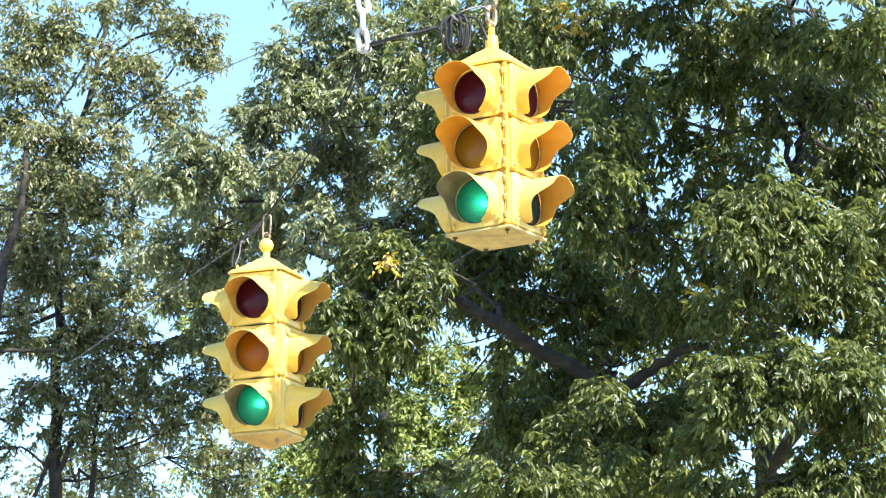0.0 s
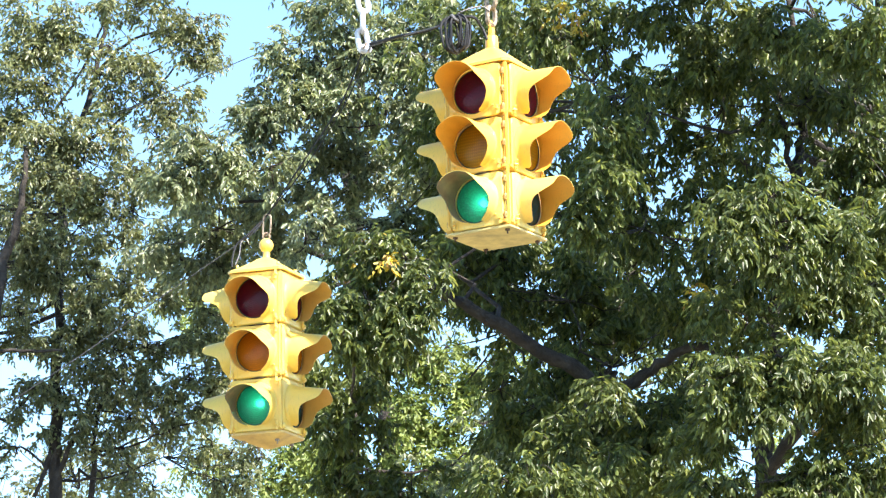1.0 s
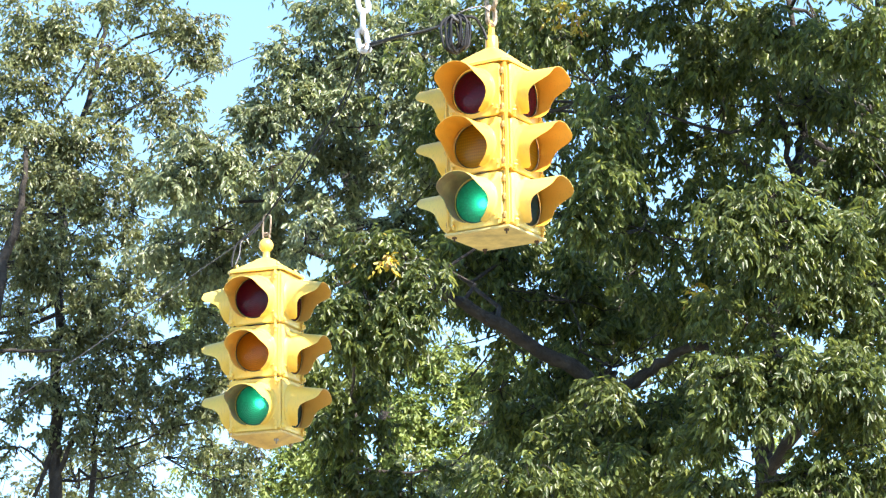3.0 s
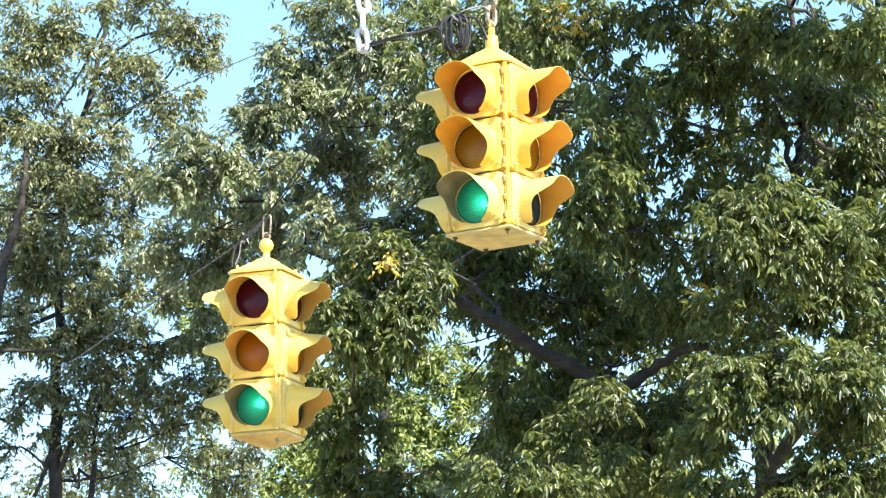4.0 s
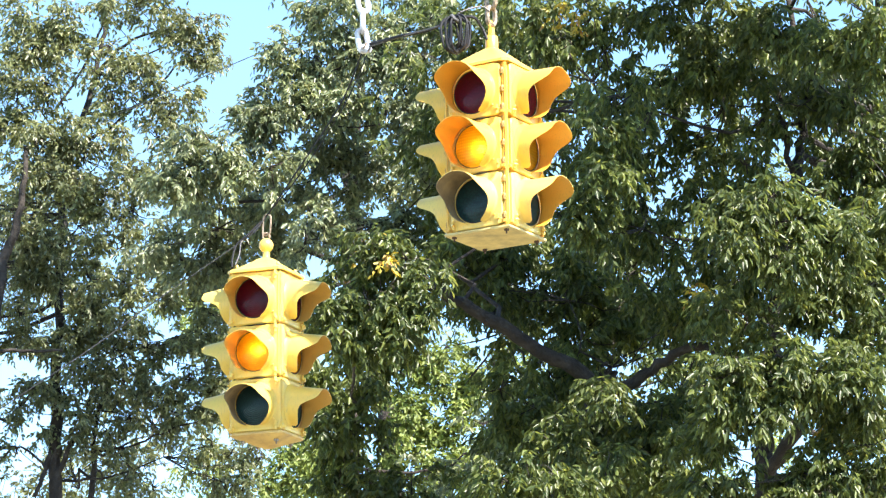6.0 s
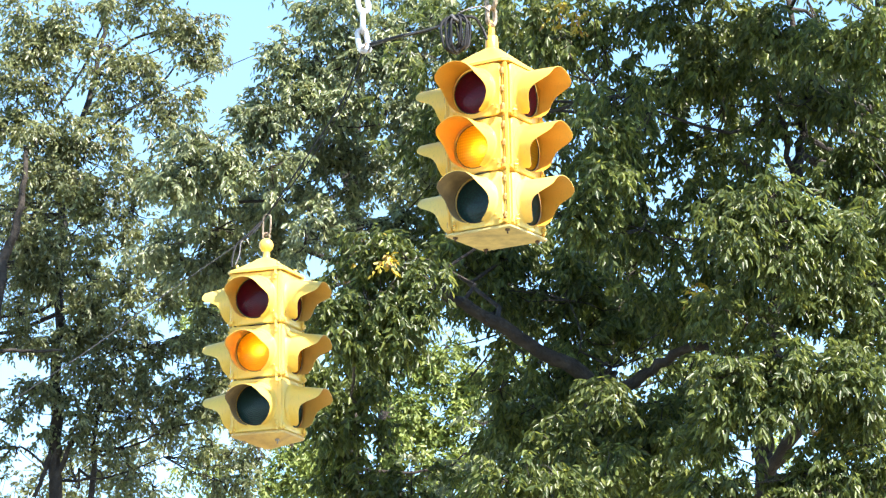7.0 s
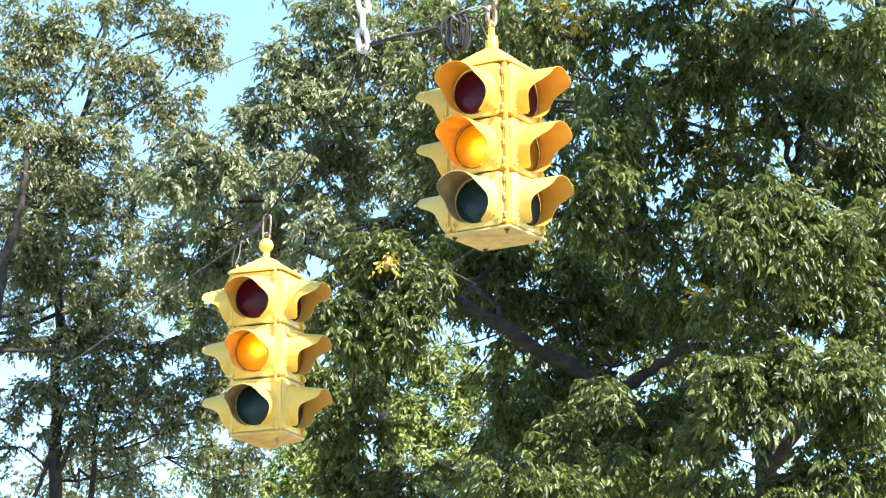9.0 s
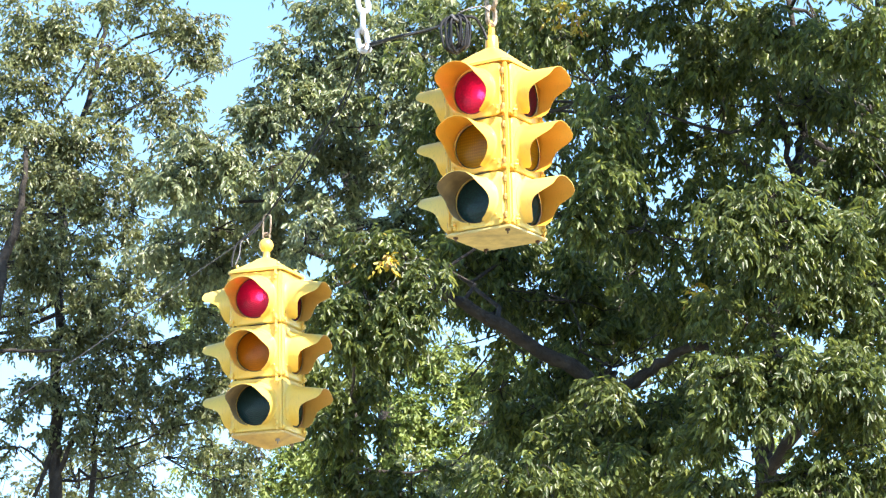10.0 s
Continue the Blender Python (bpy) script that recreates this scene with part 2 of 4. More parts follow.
def add_holed_plate(bm, w, h, corner, hole, back, front, edge=0.004, n=48, collar=0.0):
    """A plate in the xz plane with a round hole; it reaches from y = -back to y = -front (outwards is -y)."""
    angs = [2 * math.pi * (k + 0.5) / n for k in range(n)]
    outer = [rounded_square(w, h, corner, a) for a in angs]
    inner = [(hole * math.cos(a), hole * math.sin(a)) for a in angs]
    e = 1 - edge / w
    rings = [[(x, -back, z) for x, z in inner], [(x, -back, z) for x, z in outer],
             [(x, -front + edge, z) for x, z in outer], [(x * e, -front, z * e) for x, z in outer]]
    if collar:
        k1, k2 = (hole + 0.010) / hole, (hole + 0.005) / hole
        rings += [[(x * k1, -front, z * k1) for x, z in inner], [(x * k2, -front - collar, z * k2) for x, z in inner],
                  [(x, -front - collar, z) for x, z in inner]]
    else:
        rings += [[(x, -front, z) for x, z in inner]]
    rings.append(rings[0])
    rows = [[bm.verts.new(p) for p in r] for r in rings[:-1]]
    rows.append(rows[0])
    for a, b in zip(rows, rows[1:]):
        for k in range(n):
            j = (k + 1) % n
            bm.faces.new((a[k], a[j], b[j], b[k]))


def add_box(bm, a, b, m=Matrix(), bevel=0.0):
    made = bmesh.ops.create_cube(bm, size=1.0)["verts"]
    a, b = Vector(a), Vector(b)
    for v in made:
        v.co = m @ Vector([(a[k] + b[k]) / 2 + v.co[k] * (b[k] - a[k]) for k in range(3)])
    if bevel:
        edges = list({e for v in made for e in v.link_edges})
        bmesh.ops.bevel(bm, geom=edges, offset=bevel, segments=2, affect="EDGES")


def quarter(k):
    return pose(0, 0, 0, 0, 0, 90 * k)


# ---------------------------------------------------------------- traffic lights
PITCH_Z = 0.267            # from lens to lens


# how far the visor reaches out, by the angle from its top
VISOR_CUT = ((0, 48, 58, 66, 74, 82, 90, 102, 127, 148, 158), (1.0, 1.0, 0.97, 0.88, 0.72, 0.56, 0.46, 0.39, 0.34, 0.27, 0.16))


def visor_mesh(length, radius, droop, spread):
    """A cutaway visor: long over the lens, swept back along its sides, open below."""
    bm = bmesh.new()
    n, rows = 72, 10
    grid = {}
    for side, off in ((0, 0.0), (1, -0.0022)):
        for i in range(n + 1):
            a = radians(-158 + 316 * i / n)
            ln = length * float(np.interp(abs(math.degrees(a)), VISOR_CUT[0], VISOR_CUT[1]))
            for j in range(rows + 1):
                d = ln * j / rows
                flare = 0.009 * max(0.0, 1 - d / 0.012) ** 2 + spread * d / length
                r = radius + flare + off
                grid[side, i, j] = bm.verts.new((r * math.sin(a), -d, r * math.cos(a) - droop * d))
    for i in range(n):
        for j in range(rows):
            bm.faces.new((grid[0, i, j], grid[0, i + 1, j], grid[0, i + 1, j + 1], grid[0, i, j + 1]))
            bm.faces.new((grid[1, i, j], grid[1, i, j + 1], grid[1, i + 1, j + 1], grid[1, i + 1, j]))
        bm.faces.new((grid[0, i, rows], grid[0, i + 1, rows], grid[1, i + 1, rows], grid[1, i, rows]))
        bm.faces.new((grid[0, i, 0], grid[1, i, 0], grid[1, i + 1, 0], grid[0, i + 1, 0]))
    for j in range(rows):
        for i in (0, n):
            bm.faces.new((grid[0, i, j], grid[0, i, j + 1], grid[1, i, j + 1], grid[1, i, j]))
    return bm


def lens_mesh(radius, sag):
    bm = bmesh.new()
    add_lathe(bm, [(radius, 0.0)] + [(radius * math.cos(radians(a)), sag * math.sin(radians(a))) for a in range(12, 90, 13)] + [(0.002, sag)],
              40, False, True, pose(0, 0, 0, 90, 0, 0))
    return bm


def lug(bm, x, z, front, size=0.011):
    """A wing latch with its boss and screw."""
    m = pose(x, -front, z, 90, 0, 25)
    add_lathe(bm, [(size, 0), (size, 0.008), (size * 0.6, 0.012), (size * 0.6, 0.018), (size * 0.3, 0.021)], 10, True, True, m)
    add_box(bm, (-0.004, -0.020, 0.004), (0.004, 0.020, 0.013), m, 0.002)


def roof(half, lip, top_half, height):
    """A square cap: eaves with a turned-down lip, hips that sweep up to a round boss."""
    bm = bmesh.new()
    n = 40
    angs = [2 * math.pi * (k + 0.5) / n for k in range(n)]

    def ring(w, c, z):
        return [(*rounded_square(w, w, c, a), z) for a in angs]
    add_loops(bm, [ring(half - 0.012, 0.006, 0.0), ring(half, 0.008, 0.0), ring(half, 0.008, lip), ring(half - 0.006, 0.008, lip + 0.004),
                   ring(half * 0.84, 0.014, lip + height * 0.17), ring(half * 0.64, 0.03, lip + height * 0.44),
                   ring(half * 0.42, 0.035, lip + height * 0.74), ring(top_half * 1.2, top_half * 0.9, lip + height * 0.95),
                   ring(top_half, top_half, lip + height)], True, True, True)
    return bm


def traffic_light(m, half, plate_half, cap_half, paint, inside, label, model, lamp_at, lens_r, visor, door_out, rise, low_paint, cover):
    thing = tagged(new("traffic_light"), label, "traffic light", "hanging traffic lights")
    thing.matrix_world = m
    s, top = PITCH_Z, 1.5 * PITCH_Z
    face = half - 0.018
    door_w = half - (0.030 if model == "strip" else 0.007)
    # three stacked section housings, hollow, open to one another
    for k in (1, 0, -1):
        bm = bmesh.new()
        for q in range(4):
            sub = bmesh.new()
            add_holed_plate(sub, half - 0.004, s / 2 - 0.001, 0.003, lens_r + 0.008, face - 0.006, face, 0.002, 32)
            bmesh.ops.transform(sub, matrix=quarter(q), verts=sub.verts)
            tmp = bpy.data.meshes.new("wall")
            sub.to_mesh(tmp)
            sub.free()
            bm.from_mesh(tmp)
            bpy.data.meshes.remove(tmp)
        for q in range(4):
            add_box(bm, (face - 0.010, -face - 0.006, -s / 2 + 0.001), (face + 0.006, -face + 0.010, s / 2 - 0.001), quarter(q), 0.003)
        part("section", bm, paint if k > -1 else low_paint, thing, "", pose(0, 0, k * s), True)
    # dark partitions that keep each lamp to its own lens
    bm = bmesh.new()
    add_box(bm, (-0.004, -face * 1.38, -top + 0.006), (0.004, face * 1.38, top - 0.006), pose(0, 0, 0, 0, 0, 45))
    add_box(bm, (-0.004, -face * 1.38, -top + 0.006), (0.004, face * 1.38, top - 0.006), pose(0, 0, 0, 0, 0, -45))
    part("partition", bm, BLACK, thing, "matt black inner partition")
    lx, ly, lz = lamp_at
    for z in (-s / 2, s / 2):
        bm = bmesh.new()
        sub = bmesh.new()
        add_holed_plate(sub, face - 0.008, face - 0.008, 0.01, 0.036, 0.0, 0.004, 0.001, 32)
        bmesh.ops.transform(sub, matrix=pose(0, 0, z, 90, 0, 0), verts=sub.verts)
        hole_c = Vector((lx, ly, 0))
        for v in sub.verts:
            if abs(v.co.x) < 0.05 and abs(v.co.y) < 0.05 and math.hypot(v.co.x, v.co.y) < 0.04:
                v.co += hole_c
        part("divider", sub, BLACK, thing, "matt black divider")
        bm.free()
    # doors with lens, visor and latches
    dm = bmesh.new()
    add_holed_plate(dm, door_w, s / 2 - 0.0035, 0.022 if model == "strip" else 0.008, lens_r, face + 0.001, face + door_out, 0.005, 48, 0.004)
    door0 = part("door", dm, paint, None, "", None, True)
    door_me = door0.data
    bpy.data.objects.remove(door0)
    vis = part("visor", visor_mesh(*visor), paint, None, "", None, True)
    visor_me = vis.data
    bpy.data.objects.remove(vis)
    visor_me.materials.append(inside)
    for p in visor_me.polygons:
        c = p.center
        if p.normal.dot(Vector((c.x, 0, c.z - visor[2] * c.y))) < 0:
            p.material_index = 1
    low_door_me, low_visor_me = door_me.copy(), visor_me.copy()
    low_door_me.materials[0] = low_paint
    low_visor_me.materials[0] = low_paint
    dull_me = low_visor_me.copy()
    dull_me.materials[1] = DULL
    bm = bmesh.new()
    lug(bm, 0, 0, face + door_out, 0.009 if model == "strip" else 0.011)
    lug0 = part("latch", bm, paint, None, "", None, True)
    lug_me = lug0.data
    bpy.data.objects.remove(lug0)
    bm = bmesh.new()
    add_lathe(bm, [(0.006, -0.004), (0.006, 0.004), (0.004, 0.006)], 8, True, True, pose(0, 0, 0, 90, 0, 0))
    screw0 = part("screw", bm, paint, None, "", None, True)
    screw_me = screw0.data
    bpy.data.objects.remove(screw0)
    bm = bmesh.new()
    add_ring(bm, pose(0, 0, 0, 90, 0, 0), lens_r - 0.001, 0.0028, 0.0, 40, 6)
    gasket0 = part("gasket", bm, BLACK, None, "", None, True)
    gasket_me = gasket0.data
    bpy.data.objects.remove(gasket0)
    bm = bmesh.new()
    add_box(bm, (-0.014, -0.012, -0.008), (0.014, 0.008, 0.008), Matrix(), 0.002)
    add_lathe(bm, [(0.006, -0.013), (0.006, 0.013)], 8, True, True, pose(0, -0.006, 0))
    ear0 = part("ear", bm, paint, None, "", None, True)
    ear_me = ear0.data
    bpy.data.objects.remove(ear0)
    if model == "strip":
        lug_at = [(door_w - 0.016, -s / 2 + 0.030), (-door_w + 0.016, -s / 2 + 0.030)]
    else:
        lug_at = [(door_w - 0.030, s / 2 - 0.024), (door_w - 0.030, -s / 2 + 0.024)]
    lens_me = {}
    for k, (mat, word) in enumerate(zip(LENSES[model], ("red", "amber", "green"))):
        ob = part("lens", lens_mesh(lens_r + 0.002, 0.022), mat, None, "", None, True)
        lens_me[k] = (ob.data, word + " prismatic glass lens")
        bpy.data.objects.remove(ob)
    for q in range(4):
        for k in range(3):
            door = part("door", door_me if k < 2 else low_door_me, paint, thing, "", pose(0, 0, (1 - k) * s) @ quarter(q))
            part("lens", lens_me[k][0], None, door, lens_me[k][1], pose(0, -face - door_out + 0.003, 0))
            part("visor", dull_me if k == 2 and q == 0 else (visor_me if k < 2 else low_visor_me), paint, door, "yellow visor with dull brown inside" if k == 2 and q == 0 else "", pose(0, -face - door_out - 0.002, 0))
            part("gasket", gasket_me, BLACK, door, "thin black gasket", pose(0, -face - door_out - 0.003, 0))
            for turn in (-128, 128):
                part("screw", screw_me, paint, door, "", pose((visor[1] + 0.016) * math.sin(radians(turn)), -face - door_out, (visor[1] + 0.016) * math.cos(radians(turn))))
            for ear_x in (-1, 1):
                part("ear", ear_me, paint, door, "", pose(ear_x * (half - 0.006), -face + 0.004, -s / 2 + 0.020))
            for lug_x, lug_z in lug_at:
                part("latch", lug_me, paint, door, "", pose(lug_x, 0, lug_z))
    # corner strips with hinge knuckles
    hinge_me = None
    if model == "strip":
        for q in range(4):
            bm = bmesh.new()
            add_box(bm, (half - 0.016, -half + 0.002, -top + 0.004), (half - 0.002, -half + 0.016, top - 0.004), quarter(q), 0.004)
            strip = part("corner_strip", bm, paint, thing, "", None, True)
            for j in range(9):
                z = -top + 0.048 + j * (2 * top - 0.096) / 8
                if hinge_me is None:
                    bm = bmesh.new()
                    add_lathe(bm, [(0.008, -0.015), (0.010, -0.011), (0.010, 0.011), (0.008, 0.015)], 10, True, True, pose(half - 0.021, -half + 0.001, 0))
                    add_box(bm, (half - 0.034, -half - 0.006, -0.006), (half - 0.010, -half + 0.010, 0.006), Matrix(), 0.0015)
                    hinge_me = part("hinge", bm, HINGE_BROWN, strip, "mottled brown hinge knuckle", quarter(q) @ pose(0, 0, z), True).data
                else:
                    part("hinge", hinge_me, HINGE_BROWN, strip, "mottled brown hinge knuckle", quarter(q) @ pose(0, 0, z))
    # bottom
    bm = bmesh.new()
    if model == "strip":
        add_box(bm, (-plate_half, -plate_half, -top - 0.014), (plate_half, plate_half, -top - 0.001), Matrix(), 0.003)
    else:
        n = 40
        angs = [2 * math.pi * (j + 0.5) / n for j in range(n)]
        def ring(w, z):
            return [(*rounded_square(w, w, 0.005, a), z) for a in angs]
        add_loops(bm, [ring(plate_half - 0.01, -top - 0.001), ring(plate_half, -top - 0.001), ring(plate_half, -top - 0.012),
                       ring(plate_half - 0.004, -top - 0.016), ring(0.012, -top - 0.066)], True, True, True)
    base = part("bottom_cover", bm, cover, thing, "dusty weathered bottom cover", None, True)
    for q in range(4):
        bm = bmesh.new()
        c = plate_half * (0.80 if model == "strip" else 0.62)
        z0 = -top - (0.012 if model == "strip" else 0.034)
        add_lathe(bm, [(0.012, z0), (0.012, z0 - 0.010), (0.004, z0 - 0.009), (0.004, z0 - 0.024)], 8, True, True,
                  quarter(q) @ pose(c, -c, 0))
        part("bolt", bm, RUST if model == "strip" else STEEL, base, "rusty bolt", None, True)
    # roof and hanger
    cap = part("roof_cap", roof(cap_half, 0.012, 0.038, 0.076 + rise), paint, thing, "", pose(0, 0, top + 0.001), True)
    up = pose(0, 0, rise)
    bm = bmesh.new()
    if model == "strip":
        add_lathe(bm, [(0.036, 0.076), (0.036, 0.088), (0.032, 0.092), (0.031, 0.150), (0.026, 0.156)], 20, True, True, up)
        part("hanger_tube", bm, paint, cap, "", None, True)
        bm = bmesh.new()
        add_box(bm, (-0.011, -0.017, 0.155), (0.011, 0.017, 0.200), up, 0.003)
        add_ring(bm, up @ pose(0, 0, 0.212, 90, 0, 90), 0.018, 0.006)
        part("eye_bolt", bm, paint, cap, "", None, True)
    else:
        add_lathe(bm, [(0.026, 0.078), (0.026, 0.090), (0.020, 0.094), (0.018, 0.098), (0.018, 0.124)] +
                  [(0.036 * math.sin(radians(a)), 0.158 - 0.036 * math.cos(radians(a))) for a in range(30, 180, 15)] + [(0.003, 0.194)], 24, True, True)
        part("ball_finial", bm, paint, cap, "", None, True)
        bm = bmesh.new()
        add_ring(bm, pose(0, 0, 0.204, 90, 0, 30), 0.017, 0.006)
        add_ring(bm, pose(0.004, 0, 0.262, 90, 4, -10), 0.023, 0.005, 0.031)
        part("eye_bolt", bm, STEEL, cap, "rust-stained steel eye bolt", None, True)
        for q in range(4):
            bm = bmesh.new()
            add_lathe(bm, [(0.008, 0.0), (0.008, 0.012), (0.005, 0.016)], 8, True, True, quarter(q) @ pose(cap_half * 0.72, -cap_half * 0.72, 0.030))
            part("bolt", bm, paint, cap, "", None, True)
    # the lamp that is lit
    bm = bmesh.new()
    bmesh.ops.create_icosphere(bm, subdivisions=3, radius=0.019)
    lamp = part("lamp", bm, LAMP, thing, "glowing lamp bulb", None, True)
    return thing, lamp


FRONT_AT = pose(0.249, 15.525, 5.703, -0.69, -0.54) @ quarter(0) @ pose(0, 0, 0, 0, 0, -31.0)
REAR_AT = pose(-0.876, 16.324, 4.897, 0.69, -0.47) @ pose(0, 0, 0, 0, 0, -20.5)
FRONT_LAMP = (0.030, -0.156, -0.014)
REAR_LAMP = (0.016, -0.116, 0.006)
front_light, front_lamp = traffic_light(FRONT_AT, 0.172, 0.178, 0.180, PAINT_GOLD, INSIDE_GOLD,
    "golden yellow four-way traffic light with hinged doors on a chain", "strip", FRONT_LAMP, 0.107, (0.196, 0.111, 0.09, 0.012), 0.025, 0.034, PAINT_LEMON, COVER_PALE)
rear_light, rear_lamp = traffic_light(REAR_AT, 0.146, 0.144, 0.152, PAINT_PALE, INSIDE_PALE,
    "pale yellow four-way traffic light with ball finial hung on wire", "ball", REAR_LAMP, 0.102, (0.173, 0.105, 0.18, 0.003), 0.012, 0.0, PAINT_PALE, COVER_TAN)

# ---------------------------------------------------------------- hanging gear
def chain(name, a, b, link, wire, mat, label, twist=0.0, wide=0.24, sway=0.0):
    thing = tagged(new(name), label, "chain")
    a, b = Vector(a), Vector(b)
    d = b - a
    step = link * 0.72
    n = max(2, round(d.length / step))
    rot = d.to_track_quat("Y", "Z").to_matrix().to_4x4()
    bm = bmesh.new()
    add_ring(bm, Matrix(), link * wide, wire, link * (0.5 - wide) - wire, 20, 8)
    first = part("link", bm, mat, thing, "", None, True)
    me = first.data
    for k in range(n):
        m = Matrix.Translation(a + d * ((k + 0.5) / n)) @ rot @ pose(0, 0, 0, 0, (90 if k % 2 else 0) + 42 + twist * k) @ pose(0, 0, 0, 0, 0, sway * (1 if k % 2 else -1))
        if k == 0:
            first.matrix_basis = m
        else:
            part("link", me, mat, thing, "", m)
    return thing


def wire(name, pts, radius, mat, label, category="wire", sag=0.0, n=6):
    """A wire along a smooth line through pts."""
    pts = [Vector(p) for p in pts]
    line = []
    for k in range(len(pts) - 1):
        p0, p1, p2, p3 = pts[max(k - 1, 0)], pts[k], pts[k + 1], pts[min(k + 2, len(pts) - 1)]
        for j in range(8):
            t = j / 8
            q = 0.5 * ((2 * p1) + (p2 - p0) * t + (2 * p0 - 5 * p1 + 4 * p2 - p3) * t * t + (3 * p1 - p0 - 3 * p2 + p3) * t ** 3)
            q.z -= sag * 4 * t * (1 - t)
            line.append(q)
    line.append(pts[-1])
    bm = bmesh.new()
    add_tube(bm, line, radius, n)
    return tagged(part(name, bm, mat, None, label, None, True), label, category)


SPAN_Z = 7.35
front_eye = FRONT_AT @ Vector((0, 0, 1.5 * PITCH_Z + 0.252))
rear_eye = REAR_AT @ Vector((0, 0, 1.5 * PITCH_Z + 0.305))
KNOT = Vector((-0.385, 15.9, 6.34))
chain("suspension_chain", (front_eye.x, front_eye.y, SPAN_Z), front_eye, 0.112, 0.012, STEEL, "rust-stained steel chain above the golden traffic light", 0, 0.25)
chain("suspension_chain", (KNOT.x, KNOT.y, SPAN_Z), KNOT, 0.140, 0.0135, ZINC, "bright zinc-plated chain with long links holding a wire", 6, 0.165, 9.0)
wire("suspension_wire", [KNOT, (-0.50, 16.02, 6.10), (-0.74, 16.2, 5.78), rear_eye], 0.0042, RUBBER, "thin twisted steel wire carrying the pale traffic light")
wire("feed_cable", [KNOT + Vector((0.02, 0.01, -0.02)), (-0.485, 16.03, 6.09), (-0.71, 16.21, 5.79), rear_eye + Vector((0.01, 0.01, 0.02))], 0.0030, RUBBER, "thin black cable laid along the wire to the pale traffic light", "cable")
wire("feed_cable", [KNOT + Vector((0.03, 0, 0.03)), (-0.221, 15.700, 6.346), (-0.055, 15.600, 6.351), (0.040, 15.480, 6.356), (0.149, 15.460, 6.372), (0.195, 15.500, 6.333), (0.221, 15.500, 6.270)], 0.0076, RUBBER, "black rubber feed cable to the golden traffic light", "cable")
wire("feed_cable", [(-0.363, 15.900, 6.356), (-0.165, 15.650, 6.342), (0.027, 15.500, 6.351), (0.095, 15.470, 6.398), (0.191, 15.500, 6.435), (0.234, 15.500, 6.412)], 0.004, STRAND, "thin grey messenger wire beside the feed cable", "cable")
wire("guy_wire", [rear_eye, (-0.96, 16.31, 5.51), (-1.08, 16.30, 5.42), (-1.40, 16.25, 5.18), (-1.74, 16.15, 4.90), (-2.26, 16.05, 4.52), (-3.4, 16.0, 3.72), (-5.2, 15.94, 2.44), (-6.6, 15.87, 1.50), (-7.98, 15.80, 0.62)], 0.0021, OLD_WIRE, "thin steel guy wire running down to a pole")
wire("lead_in_cable", [(-0.907, 16.320, 5.582), (-0.968, 16.300, 5.511), (-1.024, 16.300, 5.462), (-1.045, 16.280, 5.391), (-1.045, 16.250, 5.330)], 0.005, RUBBER, "black lead-in cable drooping to the pale traffic light", "cable")
wire("lead_in_cable", [(-0.884, 16.320, 5.599), (-0.936, 16.340, 5.535), (-1.001, 16.300, 5.474), (-1.011, 16.280, 5.405), (-1.031, 16.250, 5.341)], 0.004, STRAND, "grey lead-in cable drooping to the pale traffic light", "cable")
wire("span_wire", [(-8.0, 15.8, SPAN_Z + 0.35), (KNOT.x, KNOT.y, SPAN_Z), (front_eye.x, front_eye.y, SPAN_Z), (8.0, 15.3, SPAN_Z + 0.35)], 0.006, STRAND, "steel span wire that carries the hanging chains")


def coil():
    thing = tagged(new("cable_coil"), "black coil of spare cable tied beside the chain", "cable")
    turns = ((-0.030, 30, 0.082), (-0.022, 24, 0.088), (-0.010, 42, 0.094), (0.002, 60, 0.090), (0.012, -14, 0.080), (0.020, 12, 0.086), (0.006, -38, 0.096), (-0.006, -58, 0.090))
    for k, (dx, tilt, r) in enumerate(turns):
        bm = bmesh.new()
        add_ring(bm, pose(0.072 + dx, 15.42 + 0.004 * k, 6.266 + 0.003 * k, 90, 3 * k - 10, tilt), r * 0.56, 0.0062, r * 0.40, 28, 6)
        part("loop", bm, RUBBER, thing, "", None, True)
    bm = bmesh.new()
    add_ring(bm, pose(0.070, 15.42, 6.352, 20, 40, 0), 0.024, 0.008)
    part("tie", bm, STRAND, thing, "grey wire tie", None, True)
    return thing


coil()


def clamp():
    thing = tagged(new("wire_clamp"), "bright zinc wire clamp at the chain's lower end", "clamp")
    thing.matrix_world = pose(KNOT.x + 0.012, KNOT.y - 0.01, KNOT.z + 0.012, 0, 25, 20)
    bm = bmesh.new()
    add_box(bm, (-0.020, -0.012, -0.014), (0.034, 0.012, 0.012), Matrix(), 0.004)
    part("saddle", bm, ZINC, thing, "", None, True)
    for dx in (-0.008, 0.020):
        bm = bmesh.new()
        add_ring(bm, pose(dx, 0, 0.004, 0, 90, 0), 0.014, 0.004, 0.006)
        part("u_bolt", bm, STEEL, thing, "steel U-bolt", None, True)


clamp()

# ---------------------------------------------------------------- ground, poles
bm = bmesh.new()
bmesh.ops.create_circle(bm, cap_ends=True, segments=64, radius=1500)
tagged(part("ground", bm, GROUND, None, "", None), "dry mown grass ground under the trees", "ground", kind="structure")


